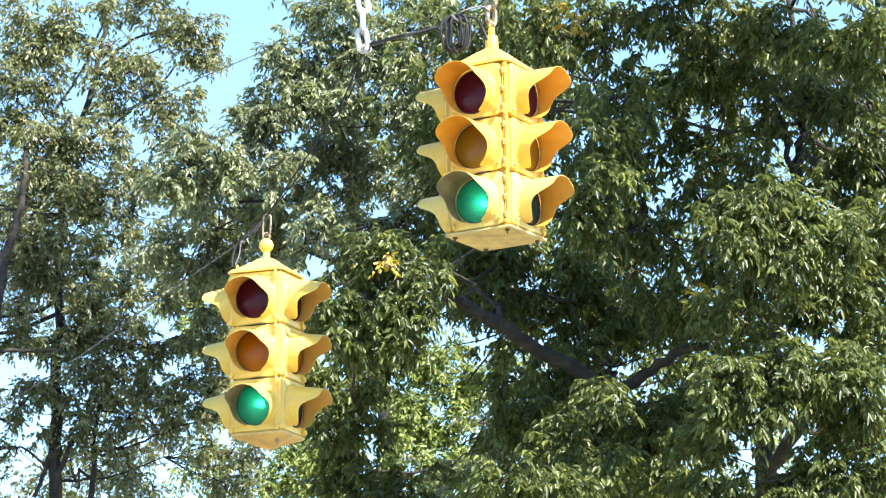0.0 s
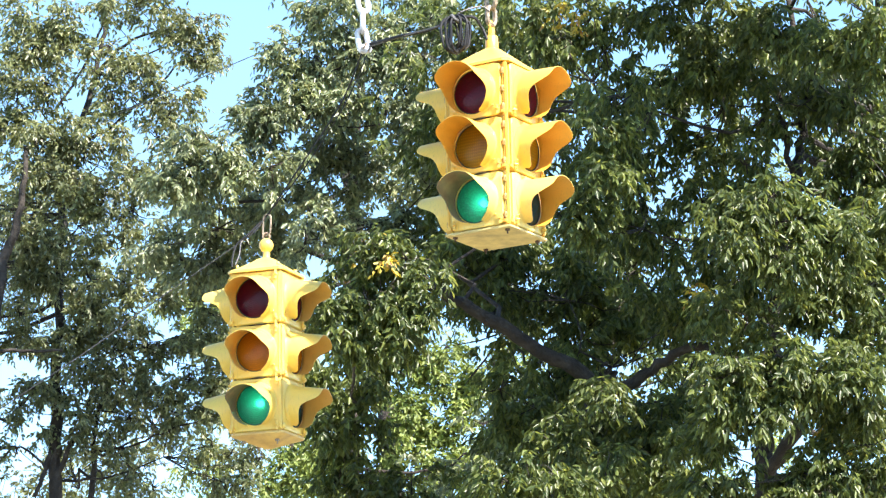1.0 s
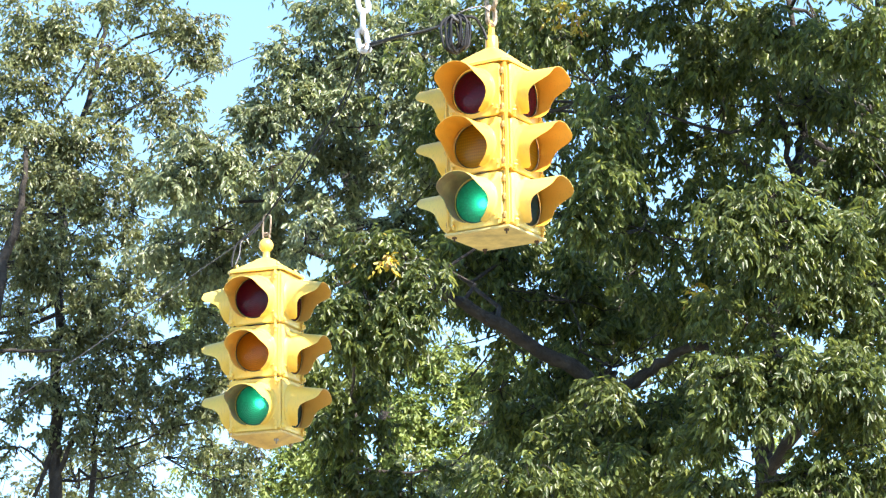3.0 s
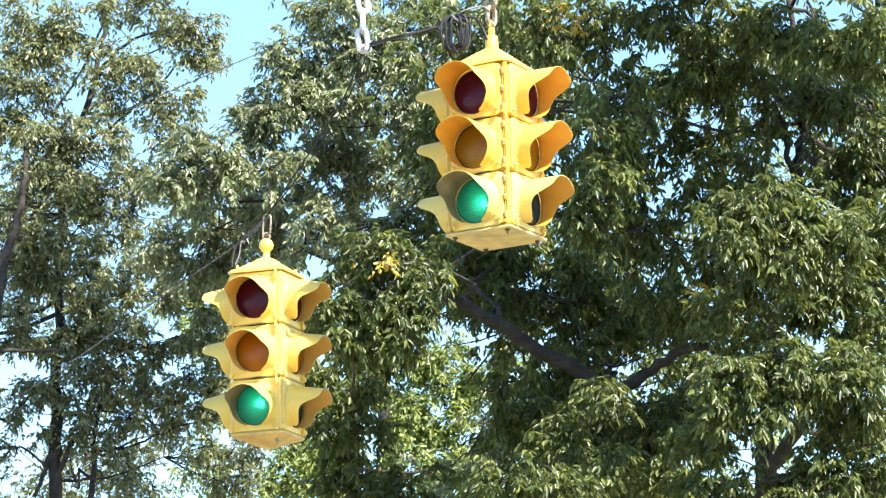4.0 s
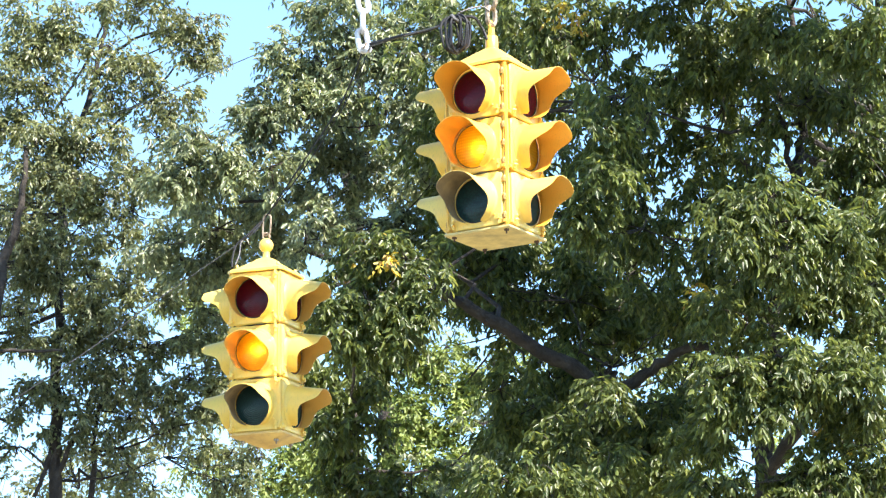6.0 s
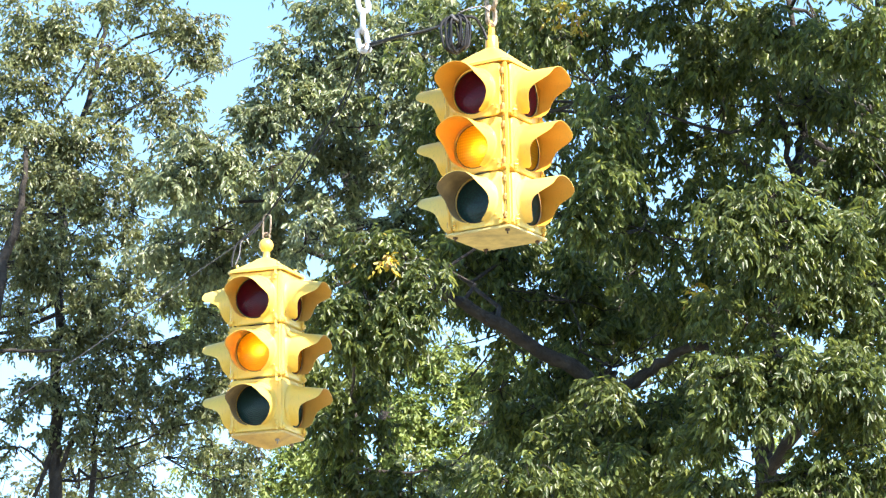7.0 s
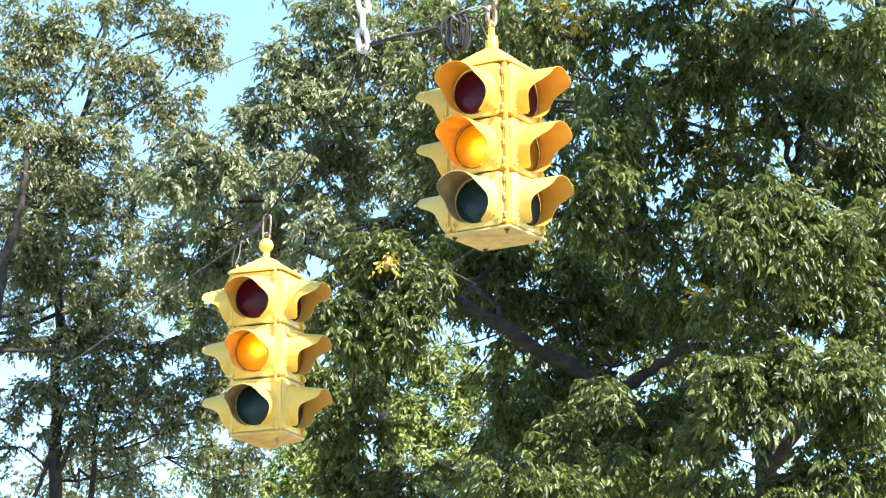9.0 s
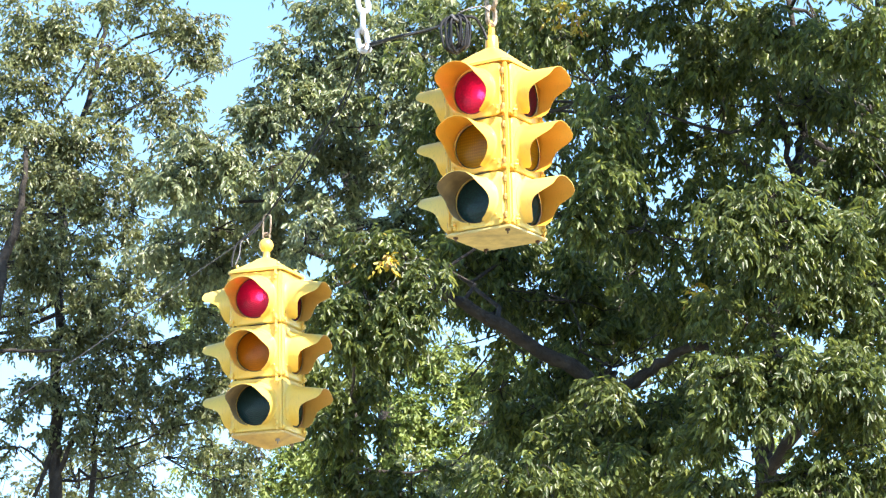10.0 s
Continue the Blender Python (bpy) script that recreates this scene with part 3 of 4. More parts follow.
def pole(x, y, h):
    thing = tagged(new("utility_pole"), "round creosoted wooden pole holding the span wire", "pole", "span wire poles")
    thing.matrix_world = pose(x, y, 0)
    bm = bmesh.new()
    add_lathe(bm, [(0.16, -0.3), (0.15, 1.0), (0.12, h - 0.05), (0.10, h)], 20)
    part("post", bm, POLE, thing, "", None, True)
    bm = bmesh.new()
    add_ring(bm, pose(0, 0, SPAN_Z + 0.35), 0.125, 0.012)
    part("collar", bm, STEEL, thing, "galvanised collar", None, True)


pole(-8.12, 15.8, 8.2)
pole(8.12, 15.3, 8.2)


# ---------------------------------------------------------------- trees
def leaf_arrays(rng, bunches, leaf_len, leaf_w, fronds=5, pairs=3, hang=0.8, sunward=0.3):
    """Bunches of drooping compound leaves. bunches: rows of x, y, z and an outward direction. hang: how steeply the leaflets droop."""
    nb = len(bunches)
    c, out = bunches[:, :3], bunches[:, 3:6]
    m = nb * fronds
    c = np.repeat(c, fronds, 0)
    out = np.repeat(out, fronds, 0)
    d = out * 0.55 + rng.normal(size=(m, 3)) * 0.62
    d[:, 2] -= 0.15
    d /= np.linalg.norm(d, axis=1, keepdims=True)
    up = np.array([0, 0, 1.0])
    side = np.cross(d, up)
    side /= np.linalg.norm(side, axis=1, keepdims=True) + 1e-9
    rach = leaf_len * rng.uniform(1.3, 2.3, (m, 1))
    per = pairs * 2 + 1
    pos, ax = [], []
    for k in range(per):
        t = 1.0 if k == per - 1 else (k // 2 + 1) / (pairs + 0.6)
        droop = np.c_[np.zeros((m, 2)), -0.36 * t * t * rach]
        p = c + d * rach * t + droop
        if k == per - 1:
            a = d + np.array([0, 0, -hang - 0.15])
        else:
            a = d * 0.50 + side * (1 if k % 2 else -1) * 0.62 + np.array([0, 0, -hang])
        a = a + rng.normal(size=(m, 3)) * 0.25
        pos.append(p)
        ax.append(a / np.linalg.norm(a, axis=1, keepdims=True))
    pos, ax = np.concatenate(pos), np.concatenate(ax)
    n = len(pos)
    ln = leaf_len * rng.uniform(0.55, 1.3, (n, 1))
    wd = leaf_w * rng.uniform(0.7, 1.25, (n, 1))
    # most blades turn their faces to the light, many do not
    nor = np.array(toward) * sunward + np.tile(out, (per, 1)) * 0.40 + rng.normal(size=(n, 3)) * 0.55
    sd = np.cross(ax, nor)
    sd /= np.linalg.norm(sd, axis=1, keepdims=True) + 1e-9
    nn = np.cross(sd, ax)
    v = np.empty((n, 6, 3))
    v[:, 0] = pos
    v[:, 1] = pos + ax * ln * 0.36 + sd * wd * 0.5 + nn * wd * 0.15
    v[:, 2] = pos + ax * ln * 0.36 - sd * wd * 0.5 + nn * wd * 0.15
    v[:, 3] = pos + ax * ln * 0.70 + sd * wd * 0.33 + nn * wd * 0.03
    v[:, 4] = pos + ax * ln * 0.70 - sd * wd * 0.33 + nn * wd * 0.03
    v[:, 5] = pos + ax * ln - nn * ln * 0.14
    quads = np.array([0, 1, 3, 5, 0, 5, 4, 2])
    idx = (np.arange(n)[:, None] * 6 + quads[None]).ravel()
    return v.reshape(-1, 3), idx


def leaf_mesh(name, verts, idx, mat):
    me = bpy.data.meshes.new(name)
    me.vertices.add(len(verts))
    me.vertices.foreach_set("co", verts.astype(np.float32).ravel())
    me.loops.add(len(idx))
    me.loops.foreach_set("vertex_index", idx.astype(np.int32))
    nf = len(idx) // 4
    me.polygons.add(nf)
    me.polygons.foreach_set("loop_start", (np.arange(nf) * 4).astype(np.int32))
    me.update(calc_edges=True)
    me.materials.append(mat)
    return me


def limb_path(a, b, rng, bend=0.12, n=6):
    a, b = Vector(a), Vector(b)
    length = (b - a).length
    pts = []
    for k in range(n + 1):
        t = k / n
        p = a.lerp(b, t)
        w = math.sin(math.pi * t) * bend * length
        p += Vector((rng.normal() * w * 0.35, rng.normal() * w * 0.35, -w * 0.5 + rng.normal() * w * 0.2))
        pts.append(p)
    return pts


def bough(crown, start, full, clumps):
    """Adds to a crown a bough that leaves the tree at start and bears clumps of leaves (x, y, z, radius); full: how thickly they are leaved."""
    crown.append((Vector(start), full, clumps))


def limb(limbs, pts, r0, r1):
    """Adds a bare limb along pts, with its radius at both ends."""
    limbs.append((pts, r0, r1))


def smooth_line(pts, steps=4):
    pts = [Vector(p) for p in pts]
    line = []
    for k in range(len(pts) - 1):
        p0, p1, p2, p3 = pts[max(k - 1, 0)], pts[k], pts[k + 1], pts[min(k + 2, len(pts) - 1)]
        for j in range(steps):
            t = j / steps
            line.append(0.5 * ((2 * p1) + (p2 - p0) * t + (2 * p0 - 5 * p1 + 4 * p2 - p3) * t * t + (3 * p1 - p0 - 3 * p2 + p3) * t ** 3))
    return line + [pts[-1]]


def knotty(rng, line, amount):
    return [p + Vector(rng.normal(size=3) * amount) if 0 < k < len(line) - 1 else p for k, p in enumerate(line)]


def tree(name, label, base, trunk_pts, trunk_r, boughs, limbs, more, crown, leaf_mat, leaf, density, seed, openings=(), hang=0.8, pairs=3, reach=0.12):
    """A tree whose boughs end in clumps of drooping leaves. limbs: bare limbs (points, radius at both ends);
    more: clumps that fill the rest of the crown ellipsoid."""
    rng = np.random.default_rng(seed)
    thing = tagged(new(name), label, "tree")
    thing.matrix_world = pose(*base)
    o = Vector(base)
    leaf_len, leaf_w = leaf
    line = knotty(rng, smooth_line(trunk_pts, 5), 0.012)
    rad = [trunk_r * (1 - 0.8 * k / (len(line) - 1)) * (1.5 if k == 0 else rng.uniform(0.93, 1.07)) for k in range(len(line))]
    bm = bmesh.new()
    add_tube(bm, [p - o for p in line], rad, 12)
    part("trunk", bm, BARK, thing, "", None, True)
    forks = [p for p in line if p.z > 2.5]
    for pts, r0, r1 in limbs:
        path = knotty(rng, smooth_line(pts), 0.008)
        n = len(path) - 1
        bm = bmesh.new()
        add_tube(bm, [p - o for p in path], [(r0 + (r1 - r0) * k / n) * rng.uniform(0.92, 1.08) for k in range(n + 1)], 9)
        part("limb", bm, BARK, thing, "bare weathered limb", None, True)
        forks += path
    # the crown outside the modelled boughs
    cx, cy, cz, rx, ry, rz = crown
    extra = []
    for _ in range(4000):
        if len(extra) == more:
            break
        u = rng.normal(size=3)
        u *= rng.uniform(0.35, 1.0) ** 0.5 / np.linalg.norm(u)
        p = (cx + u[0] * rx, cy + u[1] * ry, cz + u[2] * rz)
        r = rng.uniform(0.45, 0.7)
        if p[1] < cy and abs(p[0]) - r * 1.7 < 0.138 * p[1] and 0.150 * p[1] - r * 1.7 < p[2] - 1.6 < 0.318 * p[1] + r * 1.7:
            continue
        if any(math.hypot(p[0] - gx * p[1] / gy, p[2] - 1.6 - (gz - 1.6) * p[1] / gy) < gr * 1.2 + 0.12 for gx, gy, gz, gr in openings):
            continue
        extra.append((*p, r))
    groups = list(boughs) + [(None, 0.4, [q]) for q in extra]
    for start, full, clumps in groups:
        mid = sum((Vector(q[:3]) for q in clumps), Vector()) / len(clumps)
        if start is None:
            start = min(forks, key=lambda p: (p - mid).length + 0.8 * max(0.0, p.z - mid.z + 0.25))
        else:
            start = min(forks, key=lambda p: (p - start).length)
        pts = limb_path(start, mid, rng, 0.16)
        if len(clumps) == 1 and any(math.hypot(p.x - gx * p.y / gy, p.z - 1.6 - (gz - 1.6) * p.y / gy) < gr for gx, gy, gz, gr in openings for p in pts[1:]):
            continue
        k0 = (0.014 + 0.007 * (mid - start).length) * min(1.0, trunk_r / 0.12)
        bm = bmesh.new()
        add_tube(bm, [p - o for p in pts], [k0 * (1 - 0.7 * k / 6) for k in range(7)], 6)
        arm = part("bough", bm, BARK, thing, "", None, True)
        rows = []
        twig = bmesh.new()
        for x, y, z, r in clumps:
            cen = Vector((x, y, z))
            wide = r + reach
            nb = max(5, int(density * full * wide * wide * 4 * math.pi))
            ns = max(5, int(22 * wide))
            w = rng.normal(size=(ns, 3))
            w /= np.linalg.norm(w, axis=1, keepdims=True)
            sub = np.array([x, y, z]) + w * r * rng.uniform(0.4, 1.15, (ns, 1)) + rng.normal(size=(ns, 3)) * reach * 0.35
            pick = rng.integers(0, ns, nb)
            g = rng.normal(size=(nb, 3)) * np.array([1.0, 1.0, 0.7]) * (0.24 * r + reach * 0.33)
            p = sub[pick] + g
            u = w[pick] * 0.6 + g / (np.linalg.norm(g, axis=1, keepdims=True) + 1e-6) * 0.7
            u /= np.linalg.norm(u, axis=1, keepdims=True) + 1e-6
            keep = np.ones(nb, bool)
            for gx, gy, gz, gr in openings:        # thin places that show the sky
                keep &= np.hypot(p[:, 0] - gx * p[:, 1] / gy, p[:, 2] - 1.6 - (gz - 1.6) * p[:, 1] / gy) > gr * rng.uniform(0.7, 1.2, nb) + leaf_len * 0.3
            p, u, pick = p[keep], u[keep], pick[keep]
            if len(p) < 3:
                continue
            root = min(pts[1:], key=lambda p: (p - cen).length + 0.5 * max(0.0, p.z - cen.z))
            if (root - cen).length > 0.05:
                bm = bmesh.new()
                way = limb_path(root, cen, rng, 0.15, 4)
                add_tube(bm, [p - o for p in way], [max(0.004, k0 * 0.45) * (1 - 0.6 * k / 4) for k in range(5)], 5)
                part("branch", bm, BARK, arm, "", None, True)
            rows.append(np.c_[p - np.array(base), u])
            for q in sub:
                a, b = cen - o, Vector(q) - o
                add_tube(twig, [a, a.lerp(b, 0.5) + Vector((0, 0, -0.02)), b], [0.008, 0.006, 0.004], 4, False)
            for k in range(0, len(p), 2):
                a, b = Vector(sub[pick[k]]) - o, Vector(p[k]) - o
                add_tube(twig, [a, a.lerp(b, 0.5) + Vector((0, 0, 0.015)), b], [0.004, 0.003, 0.002], 3, False)
        tagged(part("twig_growth", twig, BARK, arm), kind="stuff")
        if rows:
            v, idx = leaf_arrays(rng, np.concatenate(rows), leaf_len, leaf_w, 5, pairs, hang)
            tagged(part("foliage", leaf_mesh("foliage", v, idx, leaf_mat), leaf_mat, arm), kind="stuff")
    return thing


def turned_leaves(thing, x, y, z, r, seed):
    rng = np.random.default_rng(seed)
    p = np.array([x, y, z]) + rng.normal(size=(4, 3)) * r * 0.5 - np.array(thing.matrix_world.translation)
    v, idx = leaf_arrays(rng, np.c_[p, rng.normal(size=(4, 3)) * 0.5], 0.050, 0.024, 3, 2)
    tagged(part("turned_leaves", leaf_mesh("turned_leaves", v, idx, LEAF_TURNED), LEAF_TURNED, thing, "yellowed autumn leaves"), kind="stuff")


# the boughs, limbs and thin places of each tree
HICKORY, HICKORY_LIMBS = [], []
bough(HICKORY, (2.84, 25.60, 8.68), 1.0, [
    (3.17, 24.0, 8.98, 0.13), (2.96, 24.2, 8.83, 0.11), (3.23, 24.2, 8.65, 0.10), (2.78, 24.8, 9.10, 0.11), (2.47, 24.8, 9.15, 0.14),
    (2.30, 25.2, 9.41, 0.12), (3.15, 25.2, 8.67, 0.10), (3.32, 25.0, 8.43, 0.10), (2.95, 25.6, 9.06, 0.10)])
bough(HICKORY, (2.81, 25.60, 8.87), 0.8, [
    (2.04, 25.3, 9.35, 0.14), (1.77, 25.3, 9.49, 0.10), (2.16, 25.3, 9.07, 0.12), (1.92, 25.3, 8.94, 0.10), (2.42, 25.3, 8.93, 0.12),
    (2.50, 25.3, 8.56, 0.10), (2.36, 25.3, 8.20, 0.10), (2.26, 25.8, 8.89, 0.10), (1.80, 26.0, 8.62, 0.10), (2.03, 26.0, 8.64, 0.10),
    (2.06, 26.0, 8.32, 0.10), (1.71, 26.2, 8.28, 0.10), (2.29, 26.0, 8.56, 0.10), (1.67, 26.0, 8.88, 0.10), (2.08, 26.0, 9.02, 0.10),
    (3.05, 26.2, 8.83, 0.10), (3.05, 26.3, 8.52, 0.10), (2.69, 25.9, 9.15, 0.10), (2.81, 25.1, 8.62, 0.10)])
bough(HICKORY, (2.80, 25.60, 8.59), 0.85, [
    (1.47, 25.5, 9.49, 0.10), (1.21, 25.5, 9.51, 0.10), (0.98, 25.5, 9.33, 0.10), (0.76, 25.5, 9.52, 0.10), (1.29, 25.5, 9.18, 0.10),
    (1.53, 25.5, 8.95, 0.10), (1.24, 25.5, 8.77, 0.10), (1.43, 25.5, 8.51, 0.10), (1.14, 25.5, 8.40, 0.10), (1.36, 25.5, 8.24, 0.10),
    (0.55, 26.0, 9.58, 0.10), (1.15, 24.6, 8.34, 0.10), (1.33, 24.7, 8.59, 0.10), (1.25, 24.6, 7.94, 0.10)])
bough(HICKORY, (2.77, 25.50, 8.06), 1.1, [
    (2.17, 23.8, 7.49, 0.10), (2.42, 23.8, 7.58, 0.10), (2.62, 23.8, 7.43, 0.10), (2.31, 23.8, 7.32, 0.10), (2.08, 23.8, 7.26, 0.10),
    (2.78, 23.8, 7.28, 0.10), (2.50, 23.8, 7.13, 0.10)])
bough(HICKORY, (2.78, 25.50, 8.11), 0.8, [
    (3.14, 25.1, 7.98, 0.12), (3.34, 25.1, 8.09, 0.12), (3.19, 25.1, 7.69, 0.12), (3.08, 25.1, 8.28, 0.10), (3.31, 25.1, 7.47, 0.12),
    (3.05, 25.1, 7.38, 0.10)])
bough(HICKORY, (2.62, 25.50, 7.61), 0.8, [
    (1.10, 24.8, 7.86, 0.10), (1.19, 25.0, 7.60, 0.10), (1.54, 25.7, 8.08, 0.10), (1.54, 25.7, 7.76, 0.12), (1.84, 25.7, 7.67, 0.11),
    (2.05, 25.7, 8.01, 0.10), (0.97, 24.8, 7.64, 0.10), (2.08, 25.4, 7.42, 0.10), (1.66, 25.7, 7.31, 0.10)])
bough(HICKORY, (1.36, 26.20, 6.64), 0.85, [
    (1.00, 26.9, 7.77, 0.13), (1.27, 26.9, 7.58, 0.13), (0.54, 26.9, 7.82, 0.11), (0.26, 26.9, 7.87, 0.11), (0.81, 26.9, 7.49, 0.11),
    (1.59, 26.9, 7.43, 0.10), (1.82, 26.2, 7.23, 0.10), (1.13, 26.9, 7.25, 0.11), (0.44, 26.9, 7.58, 0.10), (1.40, 26.9, 7.10, 0.10),
    (2.00, 25.6, 7.19, 0.10), (1.87, 26.4, 7.04, 0.10), (1.06, 26.6, 6.91, 0.10), (1.22, 25.2, 6.41, 0.10), (0.07, 26.8, 7.83, 0.10),
    (0.24, 27.2, 7.68, 0.10), (0.47, 27.0, 7.94, 0.10)])
bough(HICKORY, (2.55, 25.50, 6.85), 0.85, [
    (2.08, 24.5, 6.87, 0.10), (2.25, 24.5, 6.76, 0.10), (2.77, 24.5, 7.23, 0.10), (2.69, 24.5, 6.86, 0.10), (2.92, 24.5, 6.94, 0.10),
    (3.18, 24.5, 7.03, 0.11), (3.21, 24.5, 6.68, 0.11), (2.87, 24.5, 6.60, 0.10), (2.29, 25.4, 7.28, 0.10), (2.43, 25.2, 7.30, 0.10),
    (2.40, 25.6, 7.17, 0.10), (3.26, 25.2, 6.21, 0.10)])
bough(HICKORY, (2.53, 25.50, 6.67), 1.05, [
    (1.98, 23.9, 6.24, 0.10), (2.22, 23.9, 6.26, 0.10), (2.46, 23.9, 6.23, 0.11), (2.67, 23.9, 6.17, 0.10), (2.92, 23.9, 6.27, 0.11),
    (3.11, 23.9, 6.14, 0.10), (2.03, 23.9, 6.01, 0.10), (2.96, 24.4, 6.05, 0.10), (2.32, 23.9, 6.03, 0.10), (2.41, 23.9, 6.40, 0.10)])
bough(HICKORY, (2.44, 25.40, 5.68), 0.95, [
    (1.90, 24.4, 5.85, 0.10), (2.09, 24.1, 5.51, 0.11), (1.89, 24.1, 5.51, 0.10), (2.60, 24.1, 5.54, 0.10), (2.81, 24.1, 5.66, 0.10),
    (3.04, 24.1, 5.77, 0.11), (3.12, 24.1, 5.52, 0.11), (2.83, 24.1, 5.46, 0.10), (2.46, 24.1, 5.46, 0.10)])
bough(HICKORY, (1.04, 26.20, 6.10), 0.85, [
    (1.20, 25.9, 6.25, 0.10), (1.42, 25.8, 6.14, 0.10), (1.68, 25.8, 6.23, 0.10), (1.85, 25.8, 6.05, 0.10), (1.54, 25.8, 5.90, 0.12),
    (1.18, 24.6, 5.64, 0.10), (0.99, 25.8, 5.83, 0.10), (1.80, 25.8, 5.78, 0.10), (1.79, 26.0, 6.44, 0.10)])
bough(HICKORY, (0.96, 26.20, 5.83), 0.9, [
    (0.42, 24.3, 5.58, 0.10), (0.63, 24.3, 5.56, 0.10), (0.26, 24.6, 5.61, 0.10), (0.81, 24.3, 5.53, 0.10)])
bough(HICKORY, (1.08, 26.20, 6.28), 0.8, [
    (0.88, 25.6, 6.22, 0.10), (0.69, 26.2, 6.53, 0.10), (0.44, 26.2, 6.61, 0.10), (0.84, 26.6, 6.82, 0.10), (0.92, 25.4, 5.99, 0.10),
    (0.46, 26.2, 6.38, 0.10)])
bough(HICKORY, (-0.37, 25.50, 7.27), 0.9, [
    (-0.53, 24.8, 7.44, 0.10), (-0.27, 24.8, 7.35, 0.10), (-0.14, 24.8, 7.21, 0.10), (-0.58, 24.8, 7.04, 0.10), (-0.36, 24.8, 6.98, 0.10),
    (-0.75, 24.8, 6.83, 0.10), (-0.53, 24.8, 6.74, 0.10), (-0.28, 24.8, 6.78, 0.10), (-0.94, 24.8, 6.96, 0.10), (-0.21, 24.8, 6.95, 0.10),
    (-0.69, 25.2, 7.31, 0.10)])
bough(HICKORY, (-0.54, 25.20, 7.26), 0.9, [
    (-0.85, 26.6, 6.69, 0.10), (-0.62, 26.6, 6.78, 0.10), (-0.94, 26.6, 6.44, 0.10), (-0.67, 26.6, 6.39, 0.10), (-0.44, 26.6, 6.97, 0.10),
    (-1.03, 26.6, 6.74, 0.10), (-0.77, 27.0, 6.23, 0.10), (-0.61, 27.0, 6.00, 0.10), (-0.86, 27.0, 6.00, 0.10)])
# unseen clumps above and to the right, added to shade the limbs and trunk
bough(HICKORY, (2.85, 25.8, 9.60), 1.0, [
    (4.2, 23.7, 10.7, 0.28), (2.7, 23.9, 10.0, 0.26), (3.1, 23.9, 10.2, 0.28), (3.6, 23.9, 10.3, 0.28), (3.3, 23.9, 9.9, 0.26),
    (2.2, 24.6, 10.3, 0.26), (2.3, 23.6, 10.1, 0.28), (1.9, 25.4, 10.4, 0.24), (2.2, 25.4, 10.2, 0.24), (2.5, 25.3, 10.3, 0.24),
    (2.0, 25.4, 10.0, 0.24), (1.6, 24.0, 9.9, 0.22), (1.8, 24.2, 9.8, 0.22), (2.1, 24.2, 9.8, 0.22), (2.5, 24.2, 9.8, 0.22),
    (3.5, 24.6, 7.5, 0.22), (3.6, 24.4, 7.7, 0.22)])
HICKORY_TRUNK = [(2.45, 25.9, -0.2), (2.42, 25.8, 3.0), (2.44, 25.50, 5.61), (2.45, 25.50, 6.01), (2.54, 25.50, 6.67), (2.58, 25.50, 7.11), (2.64, 25.50, 7.56), (2.78, 25.50, 8.11), (2.82, 25.60, 8.50), (2.89, 25.70, 9.08), (2.80, 25.8, 9.6), (2.7, 26.0, 10.8)]
limb(HICKORY_LIMBS, [(0.87, 26.20, 5.38), (0.94, 26.20, 5.87), (1.08, 26.20, 6.28), (1.25, 26.20, 6.59)], 0.140, 0.090)
limb(HICKORY_LIMBS, [(1.25, 26.20, 6.57), (1.00, 26.10, 6.76), (0.73, 26.00, 6.88), (0.42, 25.90, 7.08), (0.16, 25.80, 7.20), (-0.09, 25.60, 7.31)], 0.070, 0.040)
limb(HICKORY_LIMBS, [(1.29, 26.20, 6.55), (1.51, 26.00, 6.62), (1.68, 25.90, 6.73), (1.93, 25.70, 6.83), (2.14, 25.60, 6.77), (2.37, 25.50, 6.65)], 0.050, 0.025)
limb(HICKORY_LIMBS, [(2.44, 25.50, 5.77), (2.57, 25.30, 5.93), (2.71, 25.10, 6.11), (2.85, 25.00, 6.35), (2.97, 25.00, 6.56)], 0.060, 0.030)
limb(HICKORY_LIMBS, [(2.78, 25.50, 8.06), (2.70, 25.40, 8.24), (2.67, 25.30, 8.44), (2.59, 25.30, 8.70)], 0.030, 0.016)
limb(HICKORY_LIMBS, [(1.24, 25.60, 8.79), (1.51, 25.60, 8.86), (1.87, 25.60, 8.97), (2.27, 25.60, 9.01), (2.82, 25.60, 8.73)], 0.020, 0.035)
limb(HICKORY_LIMBS, [(-0.09, 25.60, 7.31), (-0.24, 25.60, 7.34), (-0.42, 25.50, 7.26), (-0.59, 25.30, 7.10)], 0.030, 0.010)
limb(HICKORY_LIMBS, [(2.4, 25.8, 1.2), (1.9, 26.0, 3.2), (0.87, 26.20, 5.38)], 0.24, 0.17)
